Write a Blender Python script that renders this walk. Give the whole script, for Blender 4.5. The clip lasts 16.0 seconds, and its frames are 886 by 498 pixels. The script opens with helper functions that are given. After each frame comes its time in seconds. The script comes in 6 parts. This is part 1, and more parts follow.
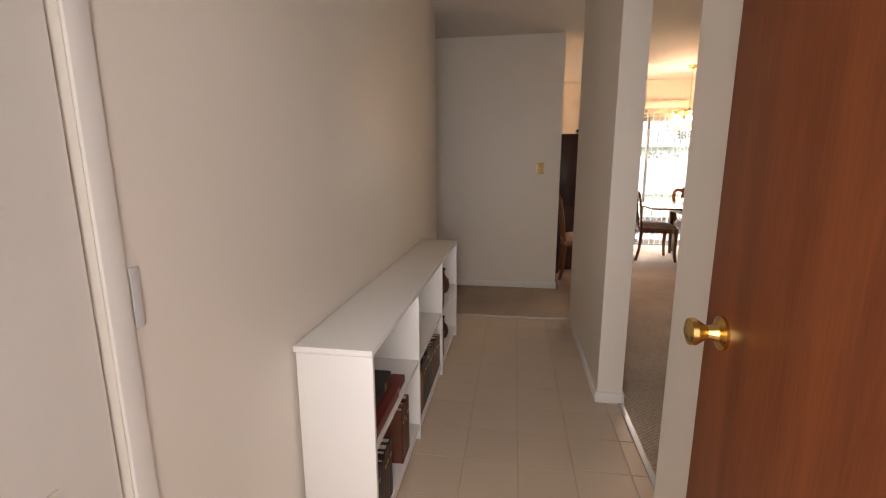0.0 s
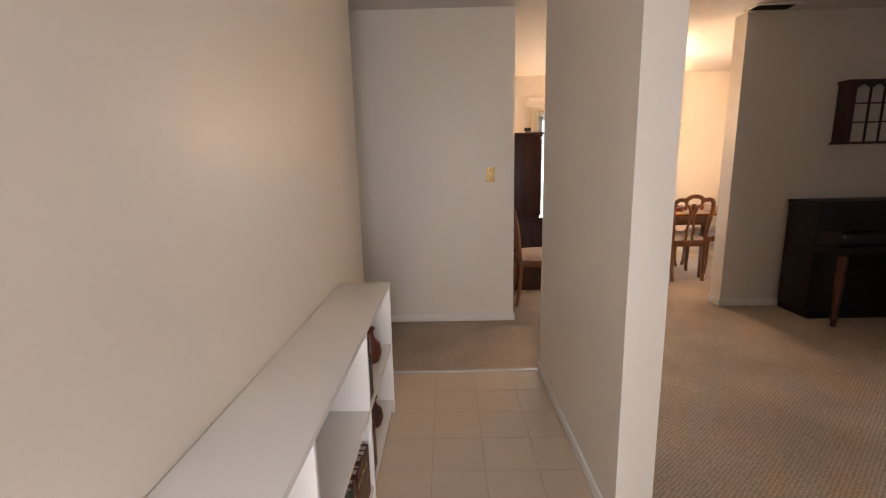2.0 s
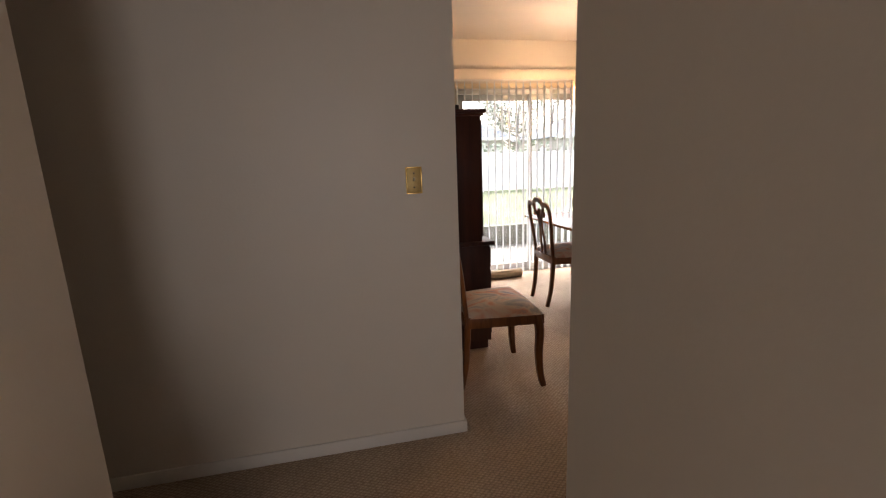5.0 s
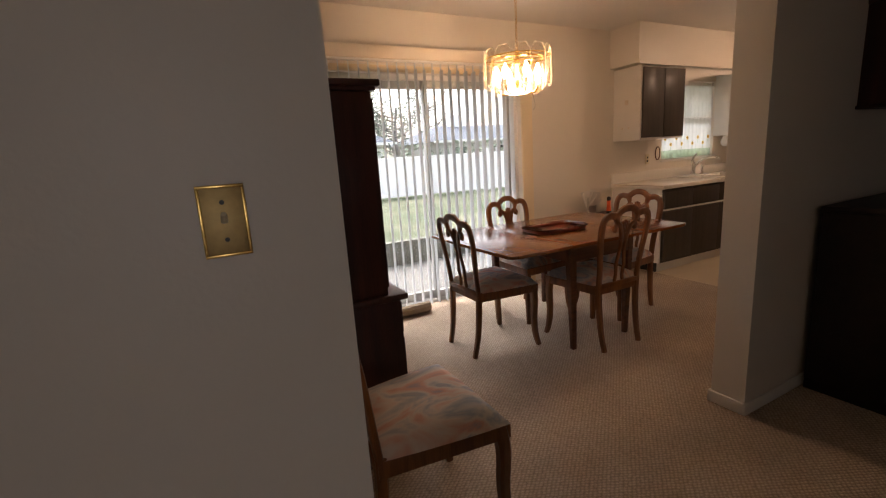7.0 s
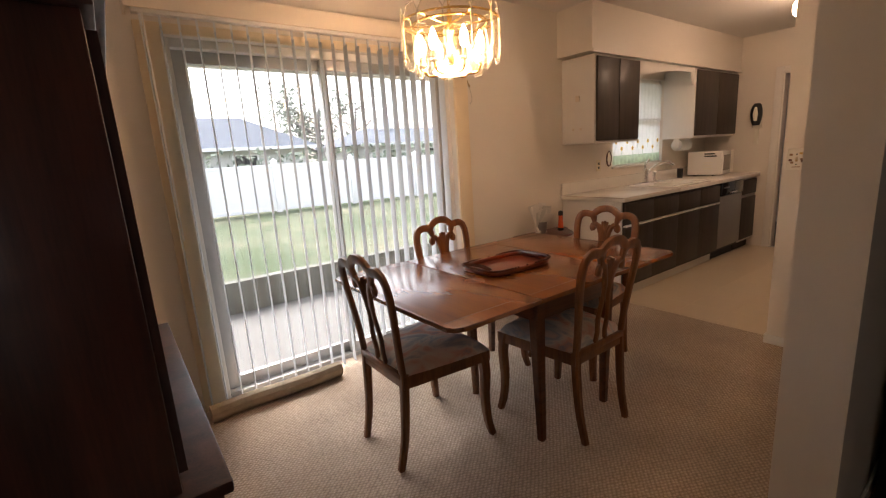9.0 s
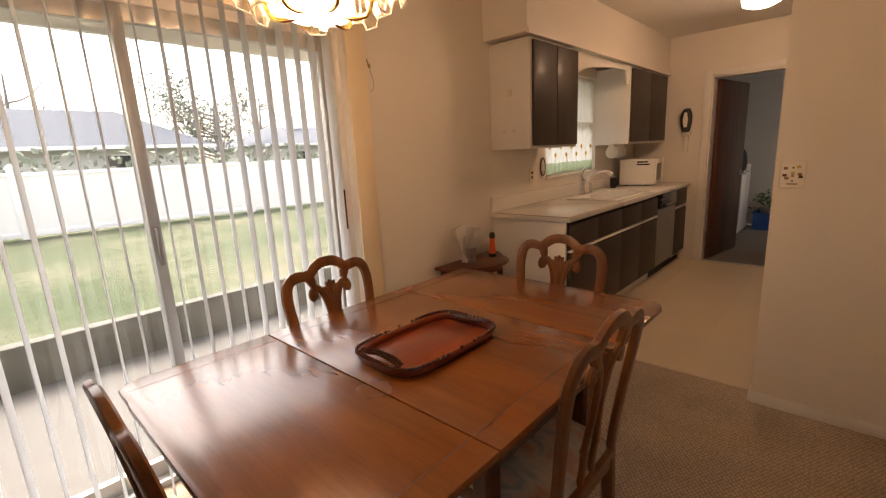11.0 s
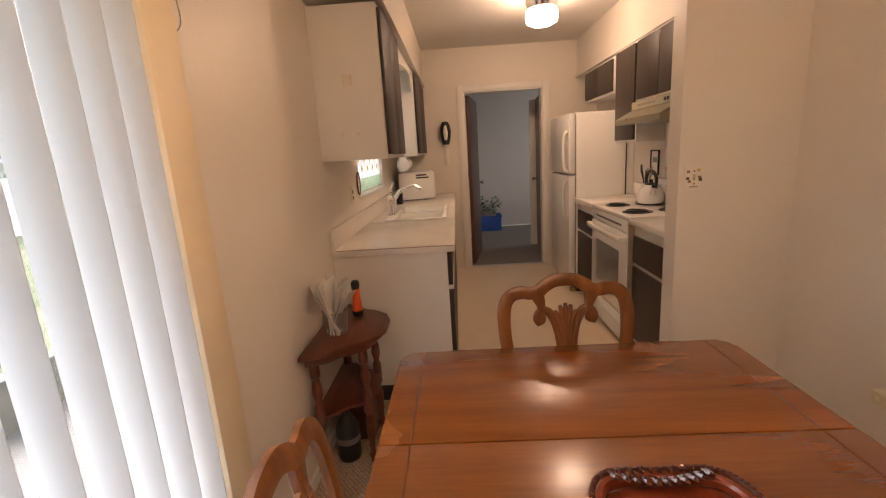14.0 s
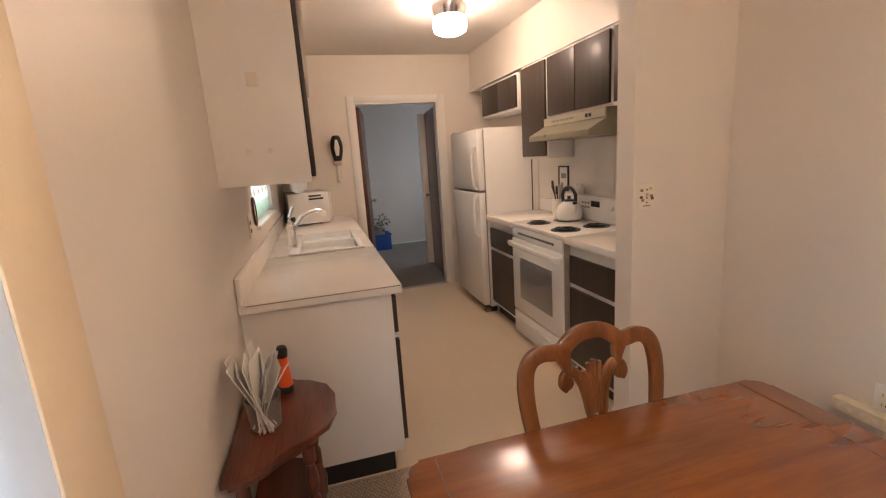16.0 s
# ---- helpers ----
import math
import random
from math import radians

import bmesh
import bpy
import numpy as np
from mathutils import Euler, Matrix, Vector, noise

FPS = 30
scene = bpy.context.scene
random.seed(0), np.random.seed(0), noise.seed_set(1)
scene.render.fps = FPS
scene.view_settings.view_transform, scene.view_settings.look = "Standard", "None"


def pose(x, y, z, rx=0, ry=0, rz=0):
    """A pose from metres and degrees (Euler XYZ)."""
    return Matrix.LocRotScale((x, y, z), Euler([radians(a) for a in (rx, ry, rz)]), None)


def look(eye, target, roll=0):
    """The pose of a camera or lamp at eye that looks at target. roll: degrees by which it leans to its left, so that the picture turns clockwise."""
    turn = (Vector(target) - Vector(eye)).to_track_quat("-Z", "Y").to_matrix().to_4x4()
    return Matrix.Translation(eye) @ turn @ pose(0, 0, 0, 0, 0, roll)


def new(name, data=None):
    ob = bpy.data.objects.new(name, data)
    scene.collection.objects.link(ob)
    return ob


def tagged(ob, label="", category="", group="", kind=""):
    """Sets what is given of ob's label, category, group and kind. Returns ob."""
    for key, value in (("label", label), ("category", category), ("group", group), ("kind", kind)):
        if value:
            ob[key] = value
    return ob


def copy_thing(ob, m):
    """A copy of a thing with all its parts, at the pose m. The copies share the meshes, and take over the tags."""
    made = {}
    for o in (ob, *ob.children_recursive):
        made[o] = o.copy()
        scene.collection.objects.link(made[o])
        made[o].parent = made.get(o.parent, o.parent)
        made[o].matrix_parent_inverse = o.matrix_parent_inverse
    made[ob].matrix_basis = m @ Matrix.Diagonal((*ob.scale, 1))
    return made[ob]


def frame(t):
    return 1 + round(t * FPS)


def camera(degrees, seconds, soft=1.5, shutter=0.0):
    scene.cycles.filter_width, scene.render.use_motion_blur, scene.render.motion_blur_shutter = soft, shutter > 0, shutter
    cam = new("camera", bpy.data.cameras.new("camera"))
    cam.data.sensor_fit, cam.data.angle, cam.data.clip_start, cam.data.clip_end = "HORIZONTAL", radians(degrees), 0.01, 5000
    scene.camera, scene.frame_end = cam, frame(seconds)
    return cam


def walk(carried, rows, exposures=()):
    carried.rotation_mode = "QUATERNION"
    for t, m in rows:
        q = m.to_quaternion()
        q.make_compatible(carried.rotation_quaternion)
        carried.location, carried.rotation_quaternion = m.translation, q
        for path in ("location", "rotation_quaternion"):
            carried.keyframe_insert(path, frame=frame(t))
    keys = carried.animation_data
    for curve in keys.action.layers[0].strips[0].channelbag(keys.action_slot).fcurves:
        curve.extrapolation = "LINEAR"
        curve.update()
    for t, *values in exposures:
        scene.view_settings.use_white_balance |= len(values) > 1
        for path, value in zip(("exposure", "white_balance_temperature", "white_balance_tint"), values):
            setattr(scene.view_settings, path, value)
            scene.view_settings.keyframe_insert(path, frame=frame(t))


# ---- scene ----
cam = camera(90.3, 16.0, soft=1.2)
PATH = [
    (0, (0.32, 0.496, 1.289), (0.007, 2.435, 0.909), -0.2),
    (0.5, (0.254, 0.743, 1.259), (-0.01, 2.69, 0.885), -0.3),
    (1, (0.25, 0.983, 1.244), (0.142, 2.945, 0.868), -0.4),
    (1.5, (0.261, 1.202, 1.313), (0.207, 3.166, 0.94), -1.2),
    (2, (0.227, 1.45, 1.329), (0.197, 3.415, 0.954), -1.3),
    (2.5, (0.227, 1.685, 1.342), (0.256, 3.648, 0.96), -1.3),
    (3, (0.252, 1.95, 1.336), (0.364, 3.909, 0.954), -1.6),
    (3.5, (0.269, 2.234, 1.343), (0.436, 4.19, 0.958), -1.8),
    (4, (0.264, 2.547, 1.349), (0.475, 4.495, 0.95), -1.9),
    (6.5, (0.434, 4.044, 1.305), (1.242, 5.83, 0.905), -3.2),
    (7, (0.553, 4.297, 1.319), (1.454, 6.035, 0.914), -3.7),
    (7.5, (0.666, 4.562, 1.339), (1.653, 6.251, 0.925), -4.0),
    (8, (0.821, 4.76, 1.341), (1.884, 6.403, 0.926), -4.1),
    (10.5, (1.653, 5.628, 1.355), (2.973, 7.072, 0.939), -2.9),
    (11, (1.817, 5.79, 1.365), (3.246, 7.125, 0.943), -2.9),
    (11.5, (1.898, 5.974, 1.377), (3.485, 7.113, 0.95), -2.8),
    (12, (2.002, 6.197, 1.386), (3.74, 7.081, 0.94), -2.9),
    (12.5, (2.082, 6.485, 1.384), (3.902, 7.205, 0.971), -3.4),
    (13, (2.072, 6.742, 1.386), (3.947, 7.309, 0.982), -3.6),
    (13.5, (2.166, 6.951, 1.366), (4.096, 7.277, 0.954), -3.6),
    (14, (2.274, 7.125, 1.379), (4.227, 7.205, 0.954), -3.6),
    (14.5, (2.361, 7.299, 1.377), (4.308, 7.157, 0.945), -3.7),
    (15, (2.451, 7.396, 1.412), (4.374, 7.053, 0.983), -3.8),
    (15.5, (2.582, 7.434, 1.417), (4.478, 6.952, 1.0), -3.9),
    (16, (2.718, 7.449, 1.428), (4.609, 6.94, 1.024), -3.9),
]

EXPOSURES = [(0, 2.75, 7100, 18), (0.5, 2.7, 7400, 18), (1.4, 3.2, 7800, 18), (2.0, 3.4, 6700, 17), (2.5, 3.6, 6150, 17), (3.5, 3.5, 6200, 17), (4.2, 3.1, 6900, 18),
             (6.3, 1.45, 7000, 19), (8.2, 1.65, 6400, 17), (10.3, 1.55, 7500, 20), (11.2, 1.65, 7600, 20), (12.3, 2.15, 7300, 20), (13.5, 2.05, 6800, 20),
             (14.5, 2.05, 6600, 18), (15.5, 2.25, 6600, 19), (16, 2.35, 5800, 14)]
walk(cam, [(t, look(eye, target, roll)) for t, eye, target, roll in PATH], EXPOSURES)

# ---- world and large lights ----
world = bpy.data.worlds.new("world")
scene.world = world
world.use_nodes = True
wn = world.node_tree.nodes
sky = wn.new("ShaderNodeTexSky")
sky.sky_type, sky.sun_disc = "NISHITA", False
sky.sun_elevation, sky.sun_rotation = radians(56), radians(-7)
sky.dust_density, sky.air_density, sky.ozone_density = 4.0, 1.0, 1.0
wn["Background"].inputs["Strength"].default_value = 0.15
haze = wn.new("ShaderNodeHueSaturation")
haze.inputs["Saturation"].default_value = 0.45
haze.inputs["Value"].default_value = 2.0
world.node_tree.links.new(sky.outputs[0], haze.inputs["Color"])
world.node_tree.links.new(haze.outputs[0], wn["Background"].inputs["Color"])


def lamp(name, kind, m, power, color=(1, 1, 1), **settings):
    data = bpy.data.lights.new(name, kind)
    data.energy, data.color = power, color
    for key, value in settings.items():
        if key == "size":
            data.shape, data.size, data.size_y = "RECTANGLE", value[0], value[1]
        elif key == "radius":
            data.shadow_soft_size = value
        elif key == "angle":
            data.angle = value
    ob = new(name, data)
    ob.matrix_world = m
    return ob


WARM = (1.0, 0.66, 0.36)
lamp("sun", "SUN", look((1.2, 21.5, 17), (2.6, 10, 0)), 1.5, (0.95, 0.98, 1.0), angle=radians(35))
# Stands in for front door daylight, since added porch walls shut out the sky.
lamp("doorway_daylight", "AREA", look((0.3, -0.35, 1.3), (0.2, 3.0, 1.1)), 8.5, (0.96, 0.97, 1.0), size=(1.7, 2.1))
lamp("living_window_daylight", "AREA", look((3.4, 0.3, 1.5), (2.6, 4.0, 0.5)), 0.5, (0.85, 0.93, 1.0), size=(1.9, 1.2))
lamp("utility_window_daylight", "AREA", look((9.2, 4.42, 1.5), (9.3, 7.0, 0.9)), 2.2, (1.0, 0.95, 0.89), size=(1.0, 1.0))

# ---- materials ----
def rgb(h):
    v = [int(h[i:i + 2], 16) / 255 for i in (0, 2, 4)]
    return [c / 12.92 if c <= 0.04045 else ((c + 0.055) / 1.055) ** 2.4 for c in v] + [1]


def mat(name, color, rough=0.5, metal=0.0, vary=0.12, scale=6.0, bump=0.0, grain=120.0, stretch=(1, 1, 1), coat=0.0, random_tint=0.0, world_space=False, gloss_spread=0.08):
    """Principled paint with broad mottling, fine grain and relief."""
    m = bpy.data.materials.new(name)
    m.use_nodes = True
    nt = m.node_tree
    n, l = nt.nodes, nt.links
    b = n["Principled BSDF"]
    col = list(color) if len(color) == 4 else list(color) + [1]
    co = n.new("ShaderNodeTexCoord")
    mp = n.new("ShaderNodeMapping")
    mp.inputs["Scale"].default_value = stretch
    l.new(n.new("ShaderNodeNewGeometry").outputs["Position"] if world_space else co.outputs["Object"], mp.inputs["Vector"])
    broad = n.new("ShaderNodeTexNoise")
    broad.inputs["Scale"].default_value, broad.inputs["Detail"].default_value = scale, 5
    fine = n.new("ShaderNodeTexNoise")
    fine.inputs["Scale"].default_value, fine.inputs["Detail"].default_value = grain, 3
    for t in (broad, fine):
        l.new(mp.outputs[0], t.inputs["Vector"])
    mix = n.new("ShaderNodeMix")
    mix.data_type = "RGBA"
    mix.inputs["A"].default_value = [c * (1 - vary) for c in col[:3]] + [1]
    mix.inputs["B"].default_value = [min(1, c * (1 + vary)) for c in col[:3]] + [1]
    ad = n.new("ShaderNodeMath")
    ad.operation = "MULTIPLY_ADD"
    ad.inputs[1].default_value, ad.inputs[2].default_value = 0.4, -0.2
    l.new(fine.outputs["Fac"], ad.inputs[0])
    ad2 = n.new("ShaderNodeMath")
    ad2.use_clamp = True
    l.new(broad.outputs["Fac"], ad2.inputs[0])
    l.new(ad.outputs[0], ad2.inputs[1])
    l.new(ad2.outputs[0], mix.inputs["Factor"])
    out = mix.outputs["Result"]
    if random_tint:
        info = n.new("ShaderNodeObjectInfo")
        hsv = n.new("ShaderNodeHueSaturation")
        mr = n.new("ShaderNodeMapRange")
        mr.inputs["To Min"].default_value, mr.inputs["To Max"].default_value = 1 - random_tint, 1 + random_tint
        l.new(info.outputs["Random"], mr.inputs["Value"])
        l.new(mr.outputs[0], hsv.inputs["Value"])
        l.new(out, hsv.inputs["Color"])
        out = hsv.outputs[0]
    l.new(out, b.inputs["Base Color"])
    rr = n.new("ShaderNodeMapRange")
    rr.inputs["To Min"].default_value, rr.inputs["To Max"].default_value = max(0.02, rough - gloss_spread), min(1, rough + gloss_spread)
    l.new(broad.outputs["Fac"], rr.inputs["Value"])
    l.new(rr.outputs[0], b.inputs["Roughness"])
    b.inputs["Metallic"].default_value = metal
    b.inputs["Coat Weight"].default_value = coat
    b.inputs["Coat Roughness"].default_value = 0.12
    if bump:
        bp = n.new("ShaderNodeBump")
        bp.inputs["Strength"].default_value, bp.inputs["Distance"].default_value = bump, 0.004
        l.new(fine.outputs["Fac"], bp.inputs["Height"])
        l.new(bp.outputs[0], b.inputs["Normal"])
    return m


def wood(name, dark, light, rough=0.35, along="X", coat=0.3, scale=3.0, spec=0.38):
    """Stained timber with long grain."""
    s = {"X": (0.35, 5, 5), "Y": (5, 0.35, 5), "Z": (5, 5, 0.35)}[along]
    m = bpy.data.materials.new(name)
    m.use_nodes = True
    n, l = m.node_tree.nodes, m.node_tree.links
    b = n["Principled BSDF"]
    co, mp = n.new("ShaderNodeTexCoord"), n.new("ShaderNodeMapping")
    mp.inputs["Scale"].default_value = s
    l.new(co.outputs["Object"], mp.inputs["Vector"])
    a = n.new("ShaderNodeTexNoise")
    a.inputs["Scale"].default_value, a.inputs["Detail"].default_value, a.inputs["Distortion"].default_value = scale, 6, 0.7
    f = n.new("ShaderNodeTexNoise")
    f.inputs["Scale"].default_value, f.inputs["Detail"].default_value = scale * 14, 4
    w = n.new("ShaderNodeTexNoise")
    w.inputs["Scale"].default_value, w.inputs["Detail"].default_value = 2.2, 4
    l.new(mp.outputs[0], a.inputs["Vector"])
    l.new(mp.outputs[0], f.inputs["Vector"])
    l.new(co.outputs["Object"], w.inputs["Vector"])
    sm = n.new("ShaderNodeMath")
    sm.operation = "MULTIPLY_ADD"
    sm.inputs[1].default_value, sm.inputs[2].default_value = 0.45, -0.2
    l.new(f.outputs["Fac"], sm.inputs[0])
    s2 = n.new("ShaderNodeMath")
    s2.use_clamp = True
    l.new(a.outputs["Fac"], s2.inputs[0])
    l.new(sm.outputs[0], s2.inputs[1])
    ramp = n.new("ShaderNodeValToRGB")
    ramp.color_ramp.elements[0].position, ramp.color_ramp.elements[1].position = 0.3, 0.72
    ramp.color_ramp.elements[0].color, ramp.color_ramp.elements[1].color = list(dark)[:3] + [1], list(light)[:3] + [1]
    l.new(s2.outputs[0], ramp.inputs[0])
    l.new(ramp.outputs[0], b.inputs["Base Color"])
    rr = n.new("ShaderNodeMapRange")
    rr.inputs["From Min"].default_value, rr.inputs["From Max"].default_value = 0.35, 0.7
    rr.inputs["To Min"].default_value, rr.inputs["To Max"].default_value = rough - 0.012, rough + 0.02
    l.new(w.outputs["Fac"], rr.inputs["Value"])
    l.new(rr.outputs[0], b.inputs["Roughness"])
    b.inputs["Specular IOR Level"].default_value = spec
    b.inputs["Coat Weight"].default_value, b.inputs["Coat Roughness"].default_value = coat, 0.16
    bp = n.new("ShaderNodeBump")
    bp.inputs["Strength"].default_value, bp.inputs["Distance"].default_value = 0.12, 0.002
    l.new(f.outputs["Fac"], bp.inputs["Height"])
    l.new(bp.outputs[0], b.inputs["Normal"])
    return m


def glow(name, color, strength):
    m = bpy.data.materials.new(name)
    m.use_nodes = True
    b = m.node_tree.nodes["Principled BSDF"]
    b.inputs["Base Color"].default_value = list(color) + [1]
    b.inputs["Emission Color"].default_value = list(color) + [1]
    b.inputs["Emission Strength"].default_value = strength
    return m


def glass(name, tint=(1, 1, 1), rough=0.0, mixin=0.12):
    """A thin pane: mostly clear, with a mirror share."""
    m = bpy.data.materials.new(name)
    m.use_nodes = True
    n, l = m.node_tree.nodes, m.node_tree.links
    n.remove(n["Principled BSDF"])
    tr, gl, mx, fr = n.new("ShaderNodeBsdfTransparent"), n.new("ShaderNodeBsdfGlossy"), n.new("ShaderNodeMixShader"), n.new("ShaderNodeMath")
    lw, pw = n.new("ShaderNodeLayerWeight"), n.new("ShaderNodeMath")
    lw.inputs[0].default_value = 0.5
    pw.operation, fr.operation = "POWER", "MULTIPLY_ADD"
    pw.inputs[1].default_value, fr.inputs[1].default_value, fr.inputs[2].default_value = 4.0, 0.6, mixin * 0.35
    l.new(lw.outputs["Facing"], pw.inputs[0])
    l.new(pw.outputs[0], fr.inputs[0])
    tr.inputs[0].default_value = list(tint) + [1]
    gl.inputs["Roughness"].default_value = rough
    l.new(fr.outputs[0], mx.inputs[0])
    l.new(tr.outputs[0], mx.inputs[1])
    l.new(gl.outputs[0], mx.inputs[2])
    l.new(mx.outputs[0], n["Material Output"].inputs[0])
    return m


def see_through(m, share=0.45):
    """Lets light glow through thin cloth or vinyl."""
    n, l = m.node_tree.nodes, m.node_tree.links
    b = n["Principled BSDF"]
    tl, mx = n.new("ShaderNodeBsdfTranslucent"), n.new("ShaderNodeMixShader")
    mx.inputs[0].default_value = share
    l.new(b.inputs["Base Color"].links[0].from_socket, tl.inputs[0])
    l.new(b.outputs[0], mx.inputs[1])
    l.new(tl.outputs[0], mx.inputs[2])
    l.new(mx.outputs[0], n["Material Output"].inputs[0])
    return m


def carpet_mat():
    """Berber carpet: rows of loops, beige with flecks and worn patches."""
    m = bpy.data.materials.new("carpet")
    m.use_nodes = True
    n, l = m.node_tree.nodes, m.node_tree.links
    b = n["Principled BSDF"]
    co, mp = n.new("ShaderNodeTexCoord"), n.new("ShaderNodeMapping")
    mp.inputs["Scale"].default_value = (1.0, 1.5, 1.0)
    mp.inputs["Rotation"].default_value = (0, 0, radians(38))
    l.new(co.outputs["Object"], mp.inputs["Vector"])
    v = n.new("ShaderNodeTexVoronoi")
    v.inputs["Scale"].default_value, v.inputs["Randomness"].default_value = 52, 0.28
    l.new(mp.outputs[0], v.inputs["Vector"])
    w = n.new("ShaderNodeTexNoise")
    w.inputs["Scale"].default_value, w.inputs["Detail"].default_value = 1.6, 5
    l.new(co.outputs["Object"], w.inputs["Vector"])
    f = n.new("ShaderNodeTexNoise")
    f.inputs["Scale"].default_value, f.inputs["Detail"].default_value = 260, 2
    l.new(co.outputs["Object"], f.inputs["Vector"])
    r1 = n.new("ShaderNodeValToRGB")
    r1.color_ramp.elements[0].position, r1.color_ramp.elements[1].position = 0.12, 0.62
    r1.color_ramp.elements[0].color, r1.color_ramp.elements[1].color = (0.64, 0.53, 0.415, 1), (0.35, 0.27, 0.20, 1)
    l.new(v.outputs["Distance"], r1.inputs[0])
    r2 = n.new("ShaderNodeValToRGB")
    r2.color_ramp.elements[0].position, r2.color_ramp.elements[1].position = 0.38, 0.64
    r2.color_ramp.elements[0].color, r2.color_ramp.elements[1].color = (0.82, 0.79, 0.75, 1), (1.08, 1.06, 1.03, 1)
    l.new(w.outputs["Fac"], r2.inputs[0])
    mu = n.new("ShaderNodeMix")
    mu.data_type, mu.blend_type = "RGBA", "MULTIPLY"
    mu.inputs["Factor"].default_value = 1
    l.new(r1.outputs[0], mu.inputs["A"])
    l.new(r2.outputs[0], mu.inputs["B"])
    r3 = n.new("ShaderNodeValToRGB")
    r3.color_ramp.elements[0].position, r3.color_ramp.elements[1].position = 0.3, 0.7
    r3.color_ramp.elements[0].color, r3.color_ramp.elements[1].color = (0.75, 0.72, 0.7, 1), (1.15, 1.15, 1.15, 1)
    l.new(f.outputs["Fac"], r3.inputs[0])
    mu2 = n.new("ShaderNodeMix")
    mu2.data_type, mu2.blend_type = "RGBA", "MULTIPLY"
    mu2.inputs["Factor"].default_value = 1
    l.new(mu.outputs["Result"], mu2.inputs["A"])
    l.new(r3.outputs[0], mu2.inputs["B"])
    l.new(mu2.outputs["Result"], b.inputs["Base Color"])
    b.inputs["Roughness"].default_value = 0.95
    b.inputs["Sheen Weight"].default_value = 0.15
    bp = n.new("ShaderNodeBump")
    bp.invert = True
    bp.inputs["Strength"].default_value, bp.inputs["Distance"].default_value = 0.9, 0.006
    l.new(v.outputs["Distance"], bp.inputs["Height"])
    l.new(bp.outputs[0], b.inputs["Normal"])
    return m


def fabric_mat(name, colors, scale=9.0):
    """Woven seat cloth in soft smeared colours."""
    m = bpy.data.materials.new(name)
    m.use_nodes = True
    n, l = m.node_tree.nodes, m.node_tree.links
    b = n["Principled BSDF"]
    co, mp = n.new("ShaderNodeTexCoord"), n.new("ShaderNodeMapping")
    mp.inputs["Scale"].default_value = (1.0, 0.55, 1.0)
    mp.inputs["Rotation"].default_value = (0, 0, 0.6)
    l.new(co.outputs["Object"], mp.inputs["Vector"])
    a = n.new("ShaderNodeTexNoise")
    a.inputs["Scale"].default_value, a.inputs["Detail"].default_value, a.inputs["Distortion"].default_value = scale, 3, 0.9
    l.new(mp.outputs[0], a.inputs["Vector"])
    ramp = n.new("ShaderNodeValToRGB")
    e = ramp.color_ramp.elements
    while len(e) < len(colors):
        e.new(0.5)
    for i, c in enumerate(colors):
        e[i].position, e[i].color = 0.3 + 0.4 * i / (len(colors) - 1), list(c)[:3] + [1]
    l.new(a.outputs["Fac"], ramp.inputs[0])
    l.new(ramp.outputs[0], b.inputs["Base Color"])
    b.inputs["Roughness"].default_value = 0.9
    f = n.new("ShaderNodeTexNoise")
    f.inputs["Scale"].default_value = 500
    l.new(co.outputs["Object"], f.inputs["Vector"])
    bp = n.new("ShaderNodeBump")
    bp.inputs["Strength"].default_value, bp.inputs["Distance"].default_value = 0.5, 0.002
    l.new(f.outputs["Fac"], bp.inputs["Height"])
    l.new(bp.outputs[0], b.inputs["Normal"])
    return m


